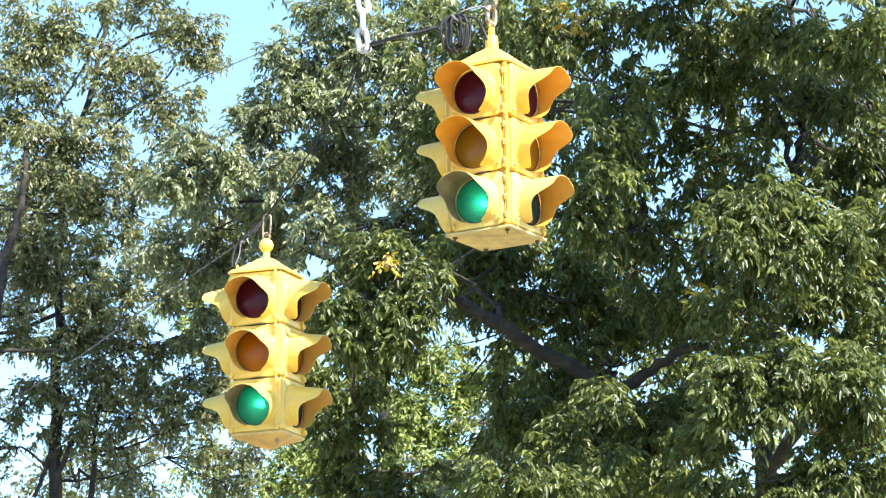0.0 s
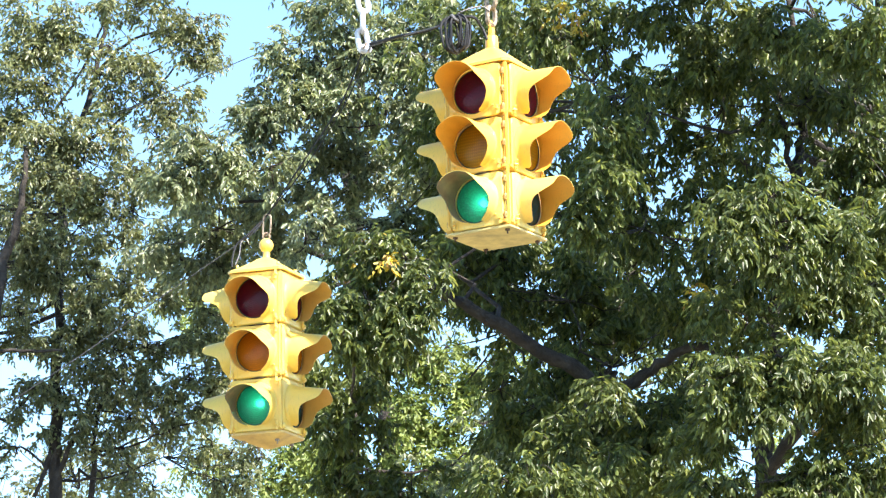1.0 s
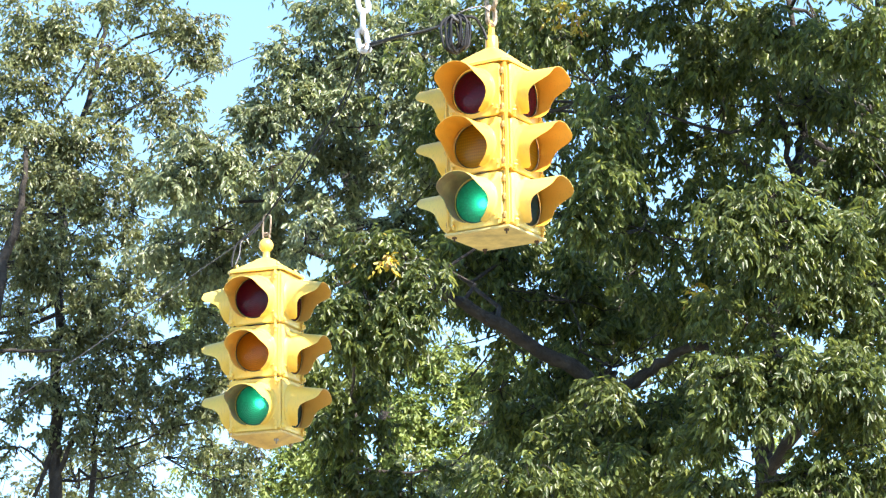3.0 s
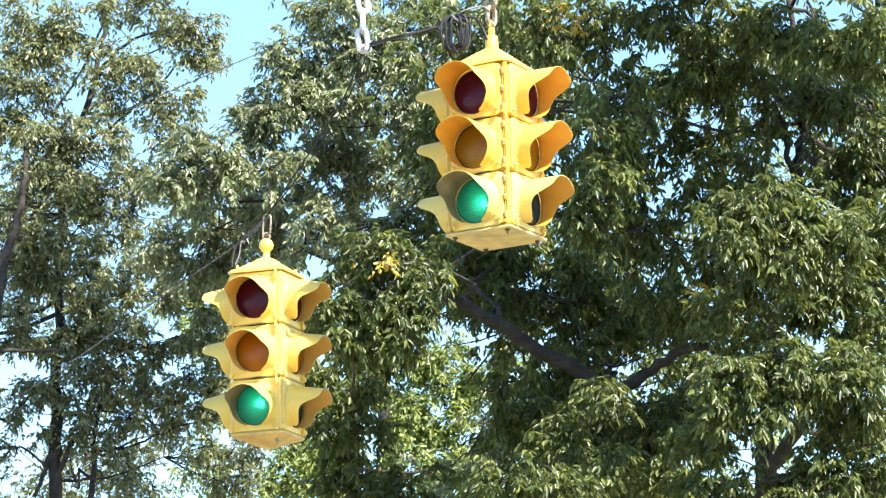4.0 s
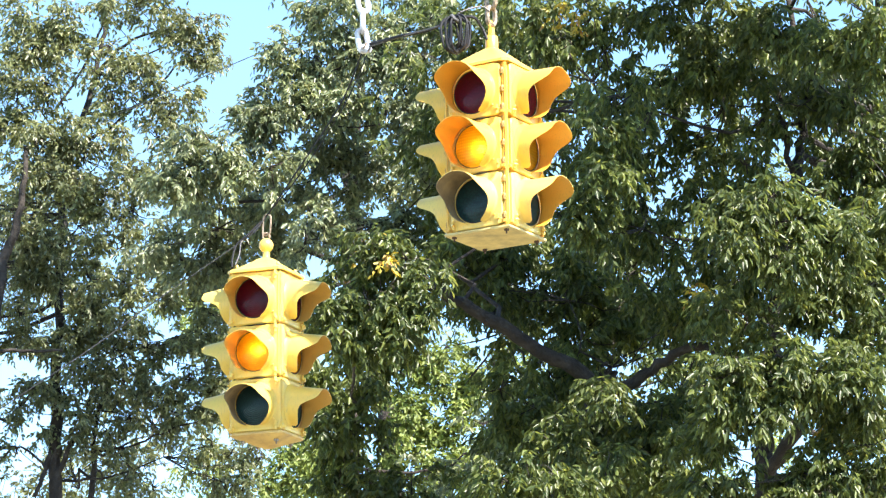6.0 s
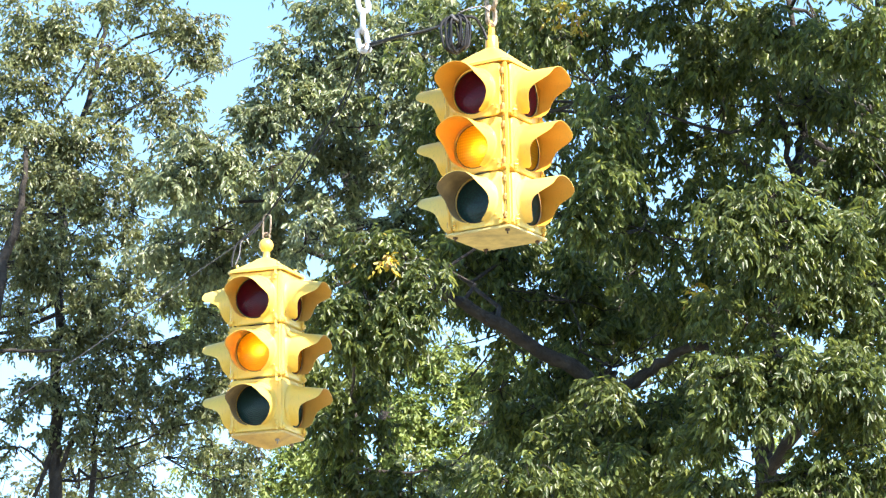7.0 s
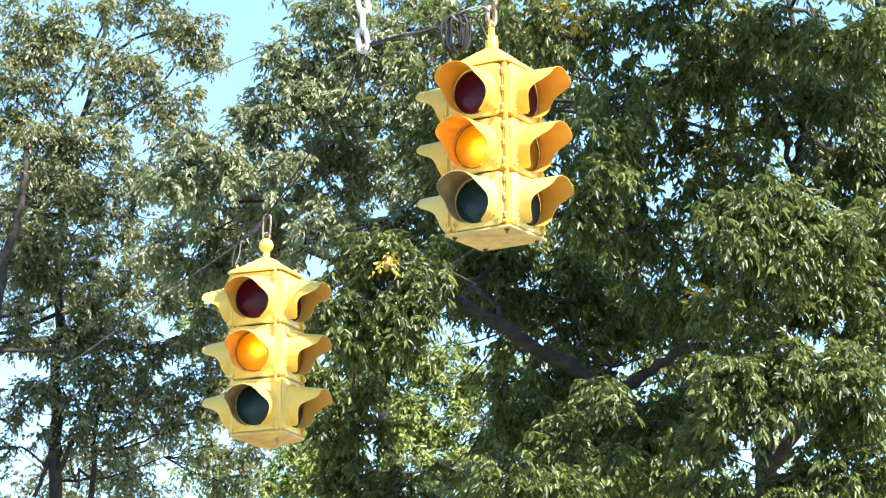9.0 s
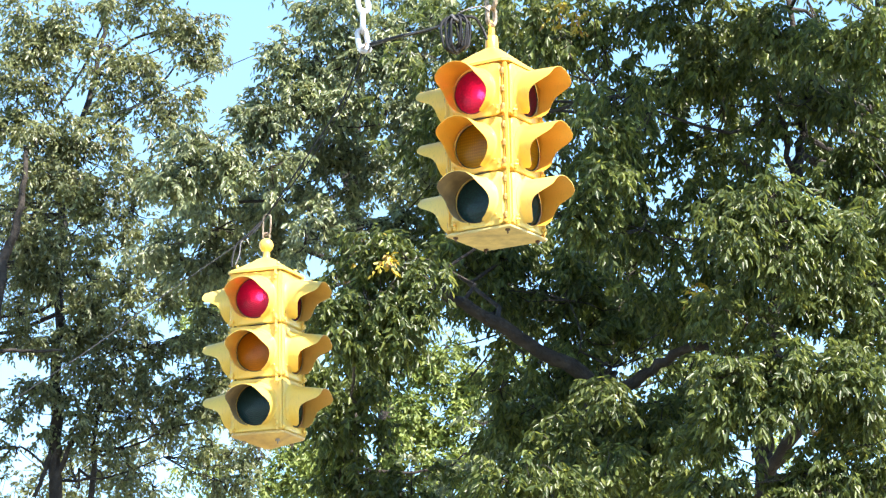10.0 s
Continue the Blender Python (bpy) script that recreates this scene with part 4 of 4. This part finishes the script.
HICKORY_OPENINGS = [(1.66, 25.4, 9.12, 0.09), (1.78, 25.4, 8.62, 0.05), (2.00, 25.4, 8.64, 0.03), (2.14, 25.4, 8.61, 0.03), (1.86, 25.4, 8.25, 0.07), (1.79, 25.4, 8.10, 0.04), (1.89, 25.4, 7.77, 0.06), (2.24, 25.4, 8.50, 0.05), (2.73, 25.4, 8.47, 0.05), (2.71, 25.4, 8.31, 0.04), (2.71, 25.4, 8.15, 0.04), (2.85, 25.4, 8.06, 0.05), (3.04, 25.4, 8.48, 0.04), (3.08, 25.4, 8.91, 0.05), (2.74, 25.4, 9.42, 0.05), (1.54, 25.4, 6.75, 0.09), (1.60, 25.4, 6.47, 0.08), (1.45, 25.4, 6.46, 0.05), (1.64, 25.4, 7.35, 0.09), (0.24, 25.4, 6.89, 0.11)]
HICKORY_OPENINGS += [(0.51, 25.4, 5.96, 0.09), (0.70, 25.4, 6.01, 0.06), (-0.11, 25.4, 6.45, 0.07), (-0.42, 25.4, 6.39, 0.08), (2.39, 25.4, 5.95, 0.05), (2.23, 25.4, 5.88, 0.07), (2.12, 25.4, 5.82, 0.05), (2.58, 25.4, 6.05, 0.06), (2.89, 25.4, 6.05, 0.05), (1.21, 25.4, 8.92, 0.04), (1.65, 25.4, 6.83, 0.04), (0.07, 25.4, 7.39, 0.05), (2.34, 25.4, 8.79, 0.04)]
HICKORY_OPENINGS += [(2.05, 25.4, 8.75, 0.03), (0.68, 25.4, 7.39, 0.04), (1.41, 25.4, 8.87, 0.04), (1.70, 25.4, 8.69, 0.03), (2.43, 25.4, 8.68, 0.03), (2.61, 25.4, 8.75, 0.03), (2.13, 25.4, 8.41, 0.04), (1.48, 25.4, 9.08, 0.03), (3.19, 25.4, 8.95, 0.03), (1.98, 25.4, 6.79, 0.04), (2.28, 25.4, 6.70, 0.04), (-0.04, 25.4, 6.50, 0.38), (-0.18, 25.4, 6.19, 0.25), (0.06, 25.4, 6.81, 0.20), (0.21, 25.4, 6.32, 0.21)]
OAK, OAK_LIMBS = [], []
bough(OAK, (-0.47, 29.70, 10.56), 1.0, [
    (-0.78, 27.7, 10.21, 0.12), (-0.49, 27.7, 10.06, 0.12), (-0.92, 27.7, 9.98, 0.10), (-1.07, 27.7, 9.81, 0.10), (-0.68, 27.7, 9.75, 0.12),
    (-0.39, 27.7, 9.70, 0.10), (-1.26, 27.7, 9.61, 0.10), (-1.29, 27.7, 9.77, 0.10), (-0.17, 27.7, 10.05, 0.10), (-0.10, 27.7, 10.28, 0.10),
    (-0.22, 27.7, 9.55, 0.10), (-1.00, 27.7, 10.21, 0.10), (-0.14, 27.7, 9.80, 0.10), (-0.20, 27.7, 9.35, 0.10)])
bough(OAK, (-0.69, 29.90, 9.91), 1.0, [
    (-1.49, 27.7, 9.36, 0.10), (-1.36, 27.7, 9.33, 0.10), (-1.59, 27.7, 9.22, 0.10), (-1.12, 27.7, 9.36, 0.12), (-0.83, 27.7, 9.40, 0.12),
    (-0.54, 27.7, 9.35, 0.12), (-0.30, 27.7, 9.20, 0.10), (-1.50, 27.7, 9.11, 0.10)])
bough(OAK, (-0.95, 30.10, 9.27), 1.05, [
    (-2.13, 27.4, 8.96, 0.10), (-1.87, 27.4, 8.91, 0.10), (-2.27, 27.4, 8.77, 0.10), (-2.06, 27.4, 8.72, 0.10), (-1.72, 27.4, 8.79, 0.10),
    (-2.29, 27.4, 8.61, 0.10), (-1.44, 27.4, 8.76, 0.10)])
bough(OAK, (-0.74, 30.10, 9.43), 0.8, [
    (-1.20, 28.6, 9.22, 0.11), (-0.96, 28.6, 9.09, 0.10), (-0.71, 28.6, 9.19, 0.11), (-0.41, 28.6, 9.14, 0.10), (-0.51, 28.6, 8.83, 0.10),
    (-0.81, 28.6, 8.86, 0.10), (-1.15, 28.6, 8.89, 0.10), (-1.45, 28.6, 8.84, 0.10), (-0.21, 28.6, 8.93, 0.10), (-0.11, 28.6, 9.29, 0.10),
    (-0.98, 28.3, 9.67, 0.10), (-0.92, 28.3, 9.37, 0.10), (-1.09, 28.3, 9.27, 0.10), (-0.87, 28.3, 9.88, 0.10)])
bough(OAK, (-0.96, 30.20, 8.81), 1.1, [
    (-2.21, 29.5, 8.92, 0.10), (-1.85, 29.5, 8.78, 0.10), (-2.46, 29.5, 8.68, 0.10), (-2.11, 29.5, 8.60, 0.10), (-2.36, 29.5, 8.45, 0.10),
    (-1.80, 29.5, 8.55, 0.10), (-1.64, 28.9, 8.92, 0.10), (-1.92, 28.9, 8.95, 0.10), (-2.19, 28.9, 8.92, 0.10), (-2.62, 29.5, 8.58, 0.10),
    (-1.49, 28.9, 8.66, 0.10), (-1.42, 28.9, 8.43, 0.10), (-2.00, 29.5, 8.39, 0.10)])
bough(OAK, (-0.85, 30.20, 8.60), 0.8, [
    (-0.11, 27.8, 8.68, 0.10), (-0.31, 27.8, 8.38, 0.10), (-0.04, 27.8, 8.23, 0.10), (-1.06, 27.4, 8.29, 0.10), (-1.14, 27.2, 8.07, 0.10),
    (-0.87, 27.4, 8.14, 0.10), (-0.64, 27.8, 8.38, 0.10), (-0.40, 27.8, 8.26, 0.10)])
# unseen oak top, added to cast patchy shade on the ash
bough(OAK, (-0.5, 29.7, 12.2), 1.1, [
    (-1.2, 29.6, 13.9, 0.40), (-0.3, 29.8, 13.7, 0.40), (0.6, 29.6, 13.9, 0.40), (-0.8, 29.9, 14.6, 0.40), (0.2, 29.6, 14.7, 0.40),
    (1.1, 29.8, 14.6, 0.40), (-1.5, 29.6, 14.9, 0.35)])
limb(OAK_LIMBS, [(-0.85, 30.20, 8.49), (-1.03, 29.40, 8.83), (-1.30, 28.60, 9.04), (-1.68, 28.20, 9.30)], 0.035, 0.014)
limb(OAK_LIMBS, [(-0.75, 30.10, 9.27), (-0.97, 29.00, 9.67), (-1.10, 28.40, 9.86)], 0.035, 0.014)
limb(OAK_LIMBS, [(-0.64, 30.00, 9.67), (-0.41, 29.00, 9.92), (-0.30, 28.60, 10.28)], 0.030, 0.012)
limb(OAK_LIMBS, [(-0.96, 30.30, 8.57), (-1.47, 30.00, 8.74), (-1.98, 29.80, 8.96), (-2.32, 29.60, 9.16)], 0.026, 0.012)
limb(OAK_LIMBS, [(-1.23, 29.80, 9.09), (-1.09, 29.50, 8.91), (-0.88, 29.30, 8.70), (-0.52, 29.00, 8.42)], 0.020, 0.012)
OAK_OPENINGS = [(-1.86, 28.0, 8.52, 0.05), (-2.30, 28.0, 8.27, 0.04), (-2.48, 28.0, 8.44, 0.05), (-2.45, 28.0, 8.67, 0.04), (-1.08, 28.0, 8.86, 0.06), (-0.86, 28.0, 8.19, 0.07), (-0.62, 28.0, 8.53, 0.07), (-0.69, 28.0, 8.33, 0.07), (-0.45, 28.0, 8.51, 0.06), (-1.57, 28.0, 8.74, 0.04), (-0.12, 28.0, 8.03, 0.07), (-1.32, 28.0, 9.19, 0.04), (-0.40, 28.0, 9.59, 0.04), (-1.93, 28.0, 8.42, 0.04), (-0.04, 28.0, 7.00, 0.47), (-0.20, 28.0, 6.66, 0.33), (0.07, 28.0, 7.34, 0.28), (-0.85, 28.0, 6.21, 0.09), (-0.51, 28.0, 6.42, 0.09), (-0.32, 28.0, 6.13, 0.09)]
ASH, ASH_LIMBS = [], []
bough(ASH, (-4.28, 34.60, 10.63), 1.0, [
    (-4.47, 34.0, 12.17, 0.22), (-4.11, 34.0, 12.11, 0.19), (-4.29, 34.0, 11.80, 0.18), (-3.98, 34.0, 11.86, 0.12), (-4.52, 34.0, 11.61, 0.19),
    (-4.45, 34.0, 11.24, 0.19), (-4.51, 34.0, 10.91, 0.19)])
bough(ASH, (-4.04, 34.60, 10.88), 0.55, [
    (-4.03, 33.9, 11.58, 0.11), (-4.12, 33.9, 11.40, 0.10), (-4.14, 33.9, 11.06, 0.11), (-3.86, 33.9, 11.95, 0.10)])
bough(ASH, (-3.64, 34.70, 11.78), 0.75, [
    (-3.49, 34.0, 12.24, 0.14), (-3.22, 34.0, 12.27, 0.11), (-2.92, 34.0, 12.21, 0.18), (-2.56, 34.0, 12.12, 0.14), (-2.43, 34.0, 11.87, 0.10),
    (-2.86, 34.0, 11.92, 0.10), (-2.59, 34.0, 11.69, 0.10), (-2.43, 34.0, 11.61, 0.10), (-2.68, 34.0, 11.91, 0.10)])
bough(ASH, (-3.57, 34.70, 11.15), 0.75, [
    (-3.49, 33.8, 11.76, 0.11), (-3.56, 33.8, 11.45, 0.12), (-3.31, 33.8, 11.48, 0.14), (-3.15, 33.8, 11.59, 0.10), (-3.43, 33.8, 11.19, 0.14),
    (-3.06, 33.8, 11.37, 0.10), (-3.08, 33.8, 11.13, 0.10), (-2.87, 33.8, 11.18, 0.10), (-2.65, 33.8, 11.17, 0.10), (-2.86, 33.8, 10.98, 0.10),
    (-2.94, 33.8, 10.75, 0.10)])
bough(ASH, (-4.02, 34.50, 10.42), 1.0, [
    (-4.23, 33.7, 10.66, 0.19), (-3.94, 33.7, 10.76, 0.17), (-3.64, 33.7, 10.73, 0.17), (-3.35, 33.7, 10.72, 0.10), (-4.34, 33.7, 10.34, 0.19),
    (-3.99, 33.7, 10.37, 0.19), (-3.64, 33.7, 10.36, 0.19), (-3.32, 33.7, 10.37, 0.15), (-3.11, 33.7, 10.24, 0.10)])
bough(ASH, (-4.03, 34.40, 9.78), 0.9, [
    (-4.22, 33.7, 9.98, 0.17), (-3.87, 33.7, 10.00, 0.19), (-3.52, 33.7, 10.00, 0.19), (-3.20, 33.7, 9.95, 0.12), (-4.33, 33.7, 9.59, 0.17),
    (-3.98, 33.7, 9.59, 0.19), (-3.63, 33.7, 9.63, 0.19), (-3.27, 33.7, 9.58, 0.15)])
bough(ASH, (-4.04, 34.30, 8.97), 1.05, [
    (-4.23, 33.9, 9.28, 0.14), (-3.99, 33.9, 9.27, 0.16), (-3.64, 33.9, 9.27, 0.18), (-3.29, 33.9, 9.27, 0.15), (-2.99, 33.9, 9.44, 0.12),
    (-4.37, 33.9, 8.92, 0.13), (-3.52, 33.9, 8.91, 0.15), (-3.17, 33.9, 8.91, 0.15), (-2.83, 33.9, 9.08, 0.14), (-2.56, 33.9, 9.23, 0.12),
    (-2.33, 33.9, 9.41, 0.11), (-2.29, 33.9, 9.11, 0.10), (-3.81, 33.9, 8.74, 0.10), (-3.70, 33.9, 9.00, 0.10)])
bough(ASH, (-4.03, 34.30, 8.43), 1.0, [
    (-4.40, 34.0, 8.64, 0.11), (-3.94, 34.0, 8.64, 0.10), (-3.41, 34.0, 8.57, 0.15), (-3.06, 34.0, 8.57, 0.14), (-2.76, 34.0, 8.69, 0.14),
    (-3.70, 34.0, 8.40, 0.13), (-3.29, 34.0, 8.22, 0.14), (-2.57, 34.0, 8.74, 0.11), (-2.39, 34.0, 8.92, 0.10), (-2.42, 34.0, 8.56, 0.10),
    (-2.29, 34.0, 8.77, 0.10), (-2.30, 34.0, 8.38, 0.10), (-3.65, 34.0, 8.64, 0.10), (-4.11, 34.0, 8.64, 0.10)])
bough(ASH, (-4.03, 34.30, 7.89), 1.0, [
    (-4.26, 34.1, 8.19, 0.13), (-3.94, 34.1, 8.18, 0.13), (-3.59, 34.1, 8.09, 0.14), (-2.95, 34.1, 8.11, 0.14), (-2.63, 34.1, 8.23, 0.12),
    (-3.24, 34.1, 7.88, 0.12), (-4.37, 34.1, 7.98, 0.10), (-2.71, 34.1, 7.90, 0.11), (-2.43, 34.1, 8.11, 0.10), (-3.07, 34.1, 8.35, 0.10),
    (-2.34, 34.1, 7.99, 0.10), (-2.28, 34.1, 8.23, 0.10), (-3.70, 34.1, 7.88, 0.10)])
bough(ASH, (-4.02, 34.30, 7.24), 0.6, [
    (-3.42, 34.2, 7.55, 0.10), (-3.27, 34.2, 7.28, 0.10), (-4.41, 34.2, 7.56, 0.10), (-3.88, 34.2, 7.61, 0.10), (-2.84, 34.2, 7.75, 0.10),
    (-2.66, 34.2, 7.45, 0.10), (-2.40, 34.2, 7.62, 0.10), (-2.38, 34.2, 7.24, 0.10), (-2.11, 34.2, 7.33, 0.10), (-3.01, 34.2, 7.16, 0.10),
    (-3.48, 34.2, 7.75, 0.10), (-4.09, 34.2, 7.73, 0.10), (-1.90, 34.2, 7.44, 0.10), (-2.20, 34.2, 7.50, 0.10), (-2.02, 34.2, 7.15, 0.10),
    (-2.25, 34.2, 7.18, 0.10)])
ASH_TRUNK = [(-3.9, 34.5, -0.2), (-3.95, 34.4, 4.0), (-4.01, 34.30, 6.95), (-4.03, 34.30, 7.78), (-4.02, 34.30, 8.49), (-4.01, 34.40, 9.36), (-4.01, 34.50, 10.11), (-3.92, 34.60, 10.88), (-3.71, 34.80, 11.75), (-3.63, 34.80, 12.32), (-3.7, 34.9, 12.9)]
limb(ASH_LIMBS, [(-4.02, 34.30, 7.24), (-3.88, 34.20, 7.52), (-3.74, 34.20, 7.78), (-3.65, 34.10, 8.09)], 0.030, 0.014)
limb(ASH_LIMBS, [(-3.66, 34.40, 7.07), (-3.64, 34.40, 7.49), (-3.61, 34.30, 7.83), (-3.48, 34.20, 8.17)], 0.035, 0.018)
limb(ASH_LIMBS, [(-4.21, 34.10, 7.04), (-4.11, 34.20, 7.35), (-4.04, 34.30, 7.60)], 0.020, 0.030)
limb(ASH_LIMBS, [(-4.49, 33.40, 9.37), (-4.39, 33.40, 9.61), (-4.32, 33.40, 9.90), (-4.28, 33.40, 10.32), (-4.29, 33.50, 10.59)], 0.055, 0.020)
limb(ASH_LIMBS, [(-3.73, 34.70, 11.66), (-3.44, 34.50, 11.91), (-3.13, 34.30, 12.03), (-2.69, 34.10, 12.03)], 0.022, 0.007)
limb(ASH_LIMBS, [(-3.81, 34.60, 11.25), (-3.40, 34.40, 11.19), (-3.05, 34.20, 11.35), (-2.74, 34.00, 11.63), (-2.47, 34.00, 11.58)], 0.020, 0.006)
limb(ASH_LIMBS, [(-3.92, 34.60, 10.88), (-3.54, 34.40, 11.01), (-3.23, 34.20, 11.20), (-2.98, 34.10, 11.35)], 0.022, 0.007)
limb(ASH_LIMBS, [(-4.06, 34.20, 11.20), (-3.89, 34.20, 11.45), (-3.71, 34.20, 11.79), (-3.61, 34.20, 12.07), (-3.58, 34.30, 12.41)], 0.016, 0.010)
limb(ASH_LIMBS, [(-4.46, 33.10, 8.36), (-4.17, 33.10, 8.36), (-3.82, 33.00, 8.34)], 0.022, 0.012)
limb(ASH_LIMBS, [(-3.64, 34.40, 7.55), (-3.24, 34.20, 7.57), (-2.89, 34.10, 7.70), (-2.36, 34.00, 7.85)], 0.016, 0.006)
limb(ASH_LIMBS, [(-4.11, 34.20, 7.35), (-4.34, 34.10, 7.57), (-4.52, 34.00, 7.43)], 0.014, 0.006)
limb(ASH_LIMBS, [(-4.87, 33.80, 7.46), (-4.59, 33.30, 8.30), (-4.49, 33.40, 9.37)], 0.070, 0.055)
limb(ASH_LIMBS, [(-4.87, 33.80, 7.46), (-4.82, 34.00, 6.56), (-4.43, 34.20, 6.01), (-3.99, 34.30, 5.67)], 0.060, 0.060)
ASH_OPENINGS = [(-4.48, 34.0, 9.18, 0.09), (-3.93, 34.0, 8.97, 0.09), (-4.14, 34.0, 8.80, 0.08), (-4.22, 34.0, 8.43, 0.09), (-3.90, 34.0, 8.43, 0.05), (-3.89, 34.0, 11.15, 0.10), (-3.77, 34.0, 12.07, 0.07), (-3.99, 34.0, 8.05, 0.05), (-3.15, 34.0, 8.99, 0.05), (-3.86, 34.0, 11.39, 0.07), (-3.03, 34.0, 10.83, 0.06), (-2.60, 34.0, 9.55, 0.05), (-4.28, 34.0, 11.58, 0.06), (-3.14, 34.0, 10.71, 0.08), (-3.55, 34.0, 7.81, 0.06), (-2.77, 34.0, 8.89, 0.05), (-4.14, 34.0, 10.20, 0.04), (-2.65, 34.0, 8.42, 0.06), (-4.45, 34.0, 8.08, 0.05), (-3.42, 34.0, 9.56, 0.04), (-3.90, 34.0, 7.87, 0.05), (-2.86, 34.0, 7.30, 0.18), (-4.29, 34.0, 7.49, 0.13), (-2.56, 34.0, 7.11, 0.08)]
MAPLE, MAPLE_LIMBS = [], []
bough(MAPLE, (-0.76, 46.00, 9.28), 1.0, [
    (-0.31, 44.0, 10.32, 0.12), (0.03, 44.0, 10.60, 0.12), (-0.05, 44.0, 10.20, 0.15), (0.33, 44.0, 10.00, 0.14), (0.21, 44.0, 9.66, 0.10),
    (-0.31, 44.0, 9.67, 0.15), (-0.62, 44.0, 9.44, 0.15), (-0.05, 44.0, 9.36, 0.15), (-0.61, 44.0, 10.01, 0.11), (0.48, 44.0, 10.23, 0.10)])
bough(MAPLE, (-1.08, 46.00, 8.97), 0.95, [
    (-1.70, 44.0, 9.00, 0.15), (-1.33, 44.0, 9.22, 0.11), (-2.00, 44.0, 8.73, 0.11), (-1.11, 44.0, 8.73, 0.11), (-0.69, 44.0, 9.02, 0.12),
    (-0.21, 44.0, 8.98, 0.15), (0.24, 44.0, 9.01, 0.15), (-0.14, 44.0, 8.60, 0.11), (0.54, 44.0, 9.16, 0.10), (-2.11, 44.0, 9.08, 0.11),
    (-1.85, 44.0, 9.30, 0.10), (-2.34, 44.0, 8.72, 0.10), (-1.48, 44.0, 8.73, 0.10)])
bough(MAPLE, (-0.53, 46.00, 9.04), 0.5, [
    (0.87, 44.5, 10.56, 0.10), (1.13, 44.5, 10.40, 0.10), (0.94, 44.5, 10.17, 0.10), (0.70, 44.5, 9.32, 0.10), (3.87, 44.5, 8.95, 0.10),
    (4.49, 44.5, 9.29, 0.10), (1.31, 44.5, 9.24, 0.10), (3.85, 44.5, 11.00, 0.10)])
TURNED = [(0.98, 24.6, 9.21, 0.10), (0.90, 24.6, 9.14, 0.10), (-0.40, 24.5, 7.27, 0.10), (-0.56, 25.0, 7.48, 0.10), (-0.63, 25.2, 7.41, 0.10), (2.85, 24.3, 5.88, 0.10), (1.93, 25.2, 7.21, 0.10)]
OAK_TRUNK = [(-0.85, 30.4, -0.2), (-0.85, 30.4, 4.0), (-0.83, 30.4, 7.2), (-0.85, 30.2, 8.8), (-0.75, 29.8, 10.0), (-0.71, 29.80, 10.90), (-0.5, 29.7, 12.2)]

hickory = tree("hickory_tree", "large hickory tree with drooping glossy green compound leaves", (2.45, 25.9, 0), HICKORY_TRUNK, 0.085, HICKORY, HICKORY_LIMBS,
               56, (2.7, 26.6, 7.6, 3.6, 2.0, 3.6), LEAF_NEAR, (0.076, 0.028), 29, 11, HICKORY_OPENINGS, 0.9, 3, 0.13)
for k, q in enumerate(TURNED):
    turned_leaves(hickory, *q, 60 + k)
tree("oak_tree", "tall tree with dense glossy dark green leaves", (-0.85, 30.4, 0), OAK_TRUNK, 0.09, OAK, OAK_LIMBS,
     20, (0.4, 29.6, 9.0, 1.9, 1.6, 4.2), LEAF_MID, (0.064, 0.025), 31, 23, OAK_OPENINGS, 0.8, 3, 0.13)
tree("ash_tree", "tall tree with small grey-green leaves and open twigs", (-3.9, 34.5, 0), ASH_TRUNK, 0.085, ASH, ASH_LIMBS,
     40, (-5.2, 34.9, 8.6, 2.7, 2.0, 2.8), LEAF_LEFT, (0.061, 0.026), 36, 37, ASH_OPENINGS, 0.7, 2, 0.11)
tree("maple_tree", "sunlit lime-green tree standing farther back", (-0.75, 46.0, 0), [(-0.75, 46.0, -0.2), (-0.75, 46.0, 6.0), (-0.8, 46.0, 10.0), (-1.6, 46.0, 15.0)],
     0.25, MAPLE, (), 24, (0.8, 46.3, 10.5, 5.5, 2.4, 5.6), LEAF_FAR, (0.080, 0.036), 32, 41, (), 0.6, 2, 0.15)
wire("overhead_wire", [(-0.70, 29.75, 10.89), (-1.16, 30.00, 10.76), (-2.52, 32.00, 10.81), (-3.80, 34.85, 11.16)], 0.0045, STRAND, "thin overhead line tied between two trees against the sky")


# ---------------------------------------------------------------- what moves
def swing(m, eye, degrees):
    """The pose m after a small swing about the eye bolt, across the road."""
    return Matrix.Translation(eye) @ pose(0, 0, 0, 0, degrees, 0) @ Matrix.Translation(-eye) @ m


def motions():
    # green until 5.1 s, amber until 9.1 s, then red
    for lamp, (x, y, z) in ((front_lamp, FRONT_LAMP), (rear_lamp, REAR_LAMP)):
        low, mid, high = pose(x, y, z - PITCH_Z), pose(x, y, z), pose(x, y, z + PITCH_Z)
        walk(lamp, [(0.0, low), (5.1, low), (5.2, mid), (9.1, mid), (9.2, high), (10.0, high)])
    # both lights stir a few millimetres in the breeze
    sway = [(0.0, -0.04), (1.0, -0.09), (2.5, 0.22), (3.5, 0.02), (4.5, -0.08), (5.5, 0.22), (6.5, 0.03), (7.5, -0.15), (9.0, 0.06), (10.0, -0.15)]
    for thing, m, eye in ((front_light, FRONT_AT, front_eye), (rear_light, REAR_AT, rear_eye)):
        walk(thing, [(t, swing(m, eye, a)) for t, a in sway])


motions()
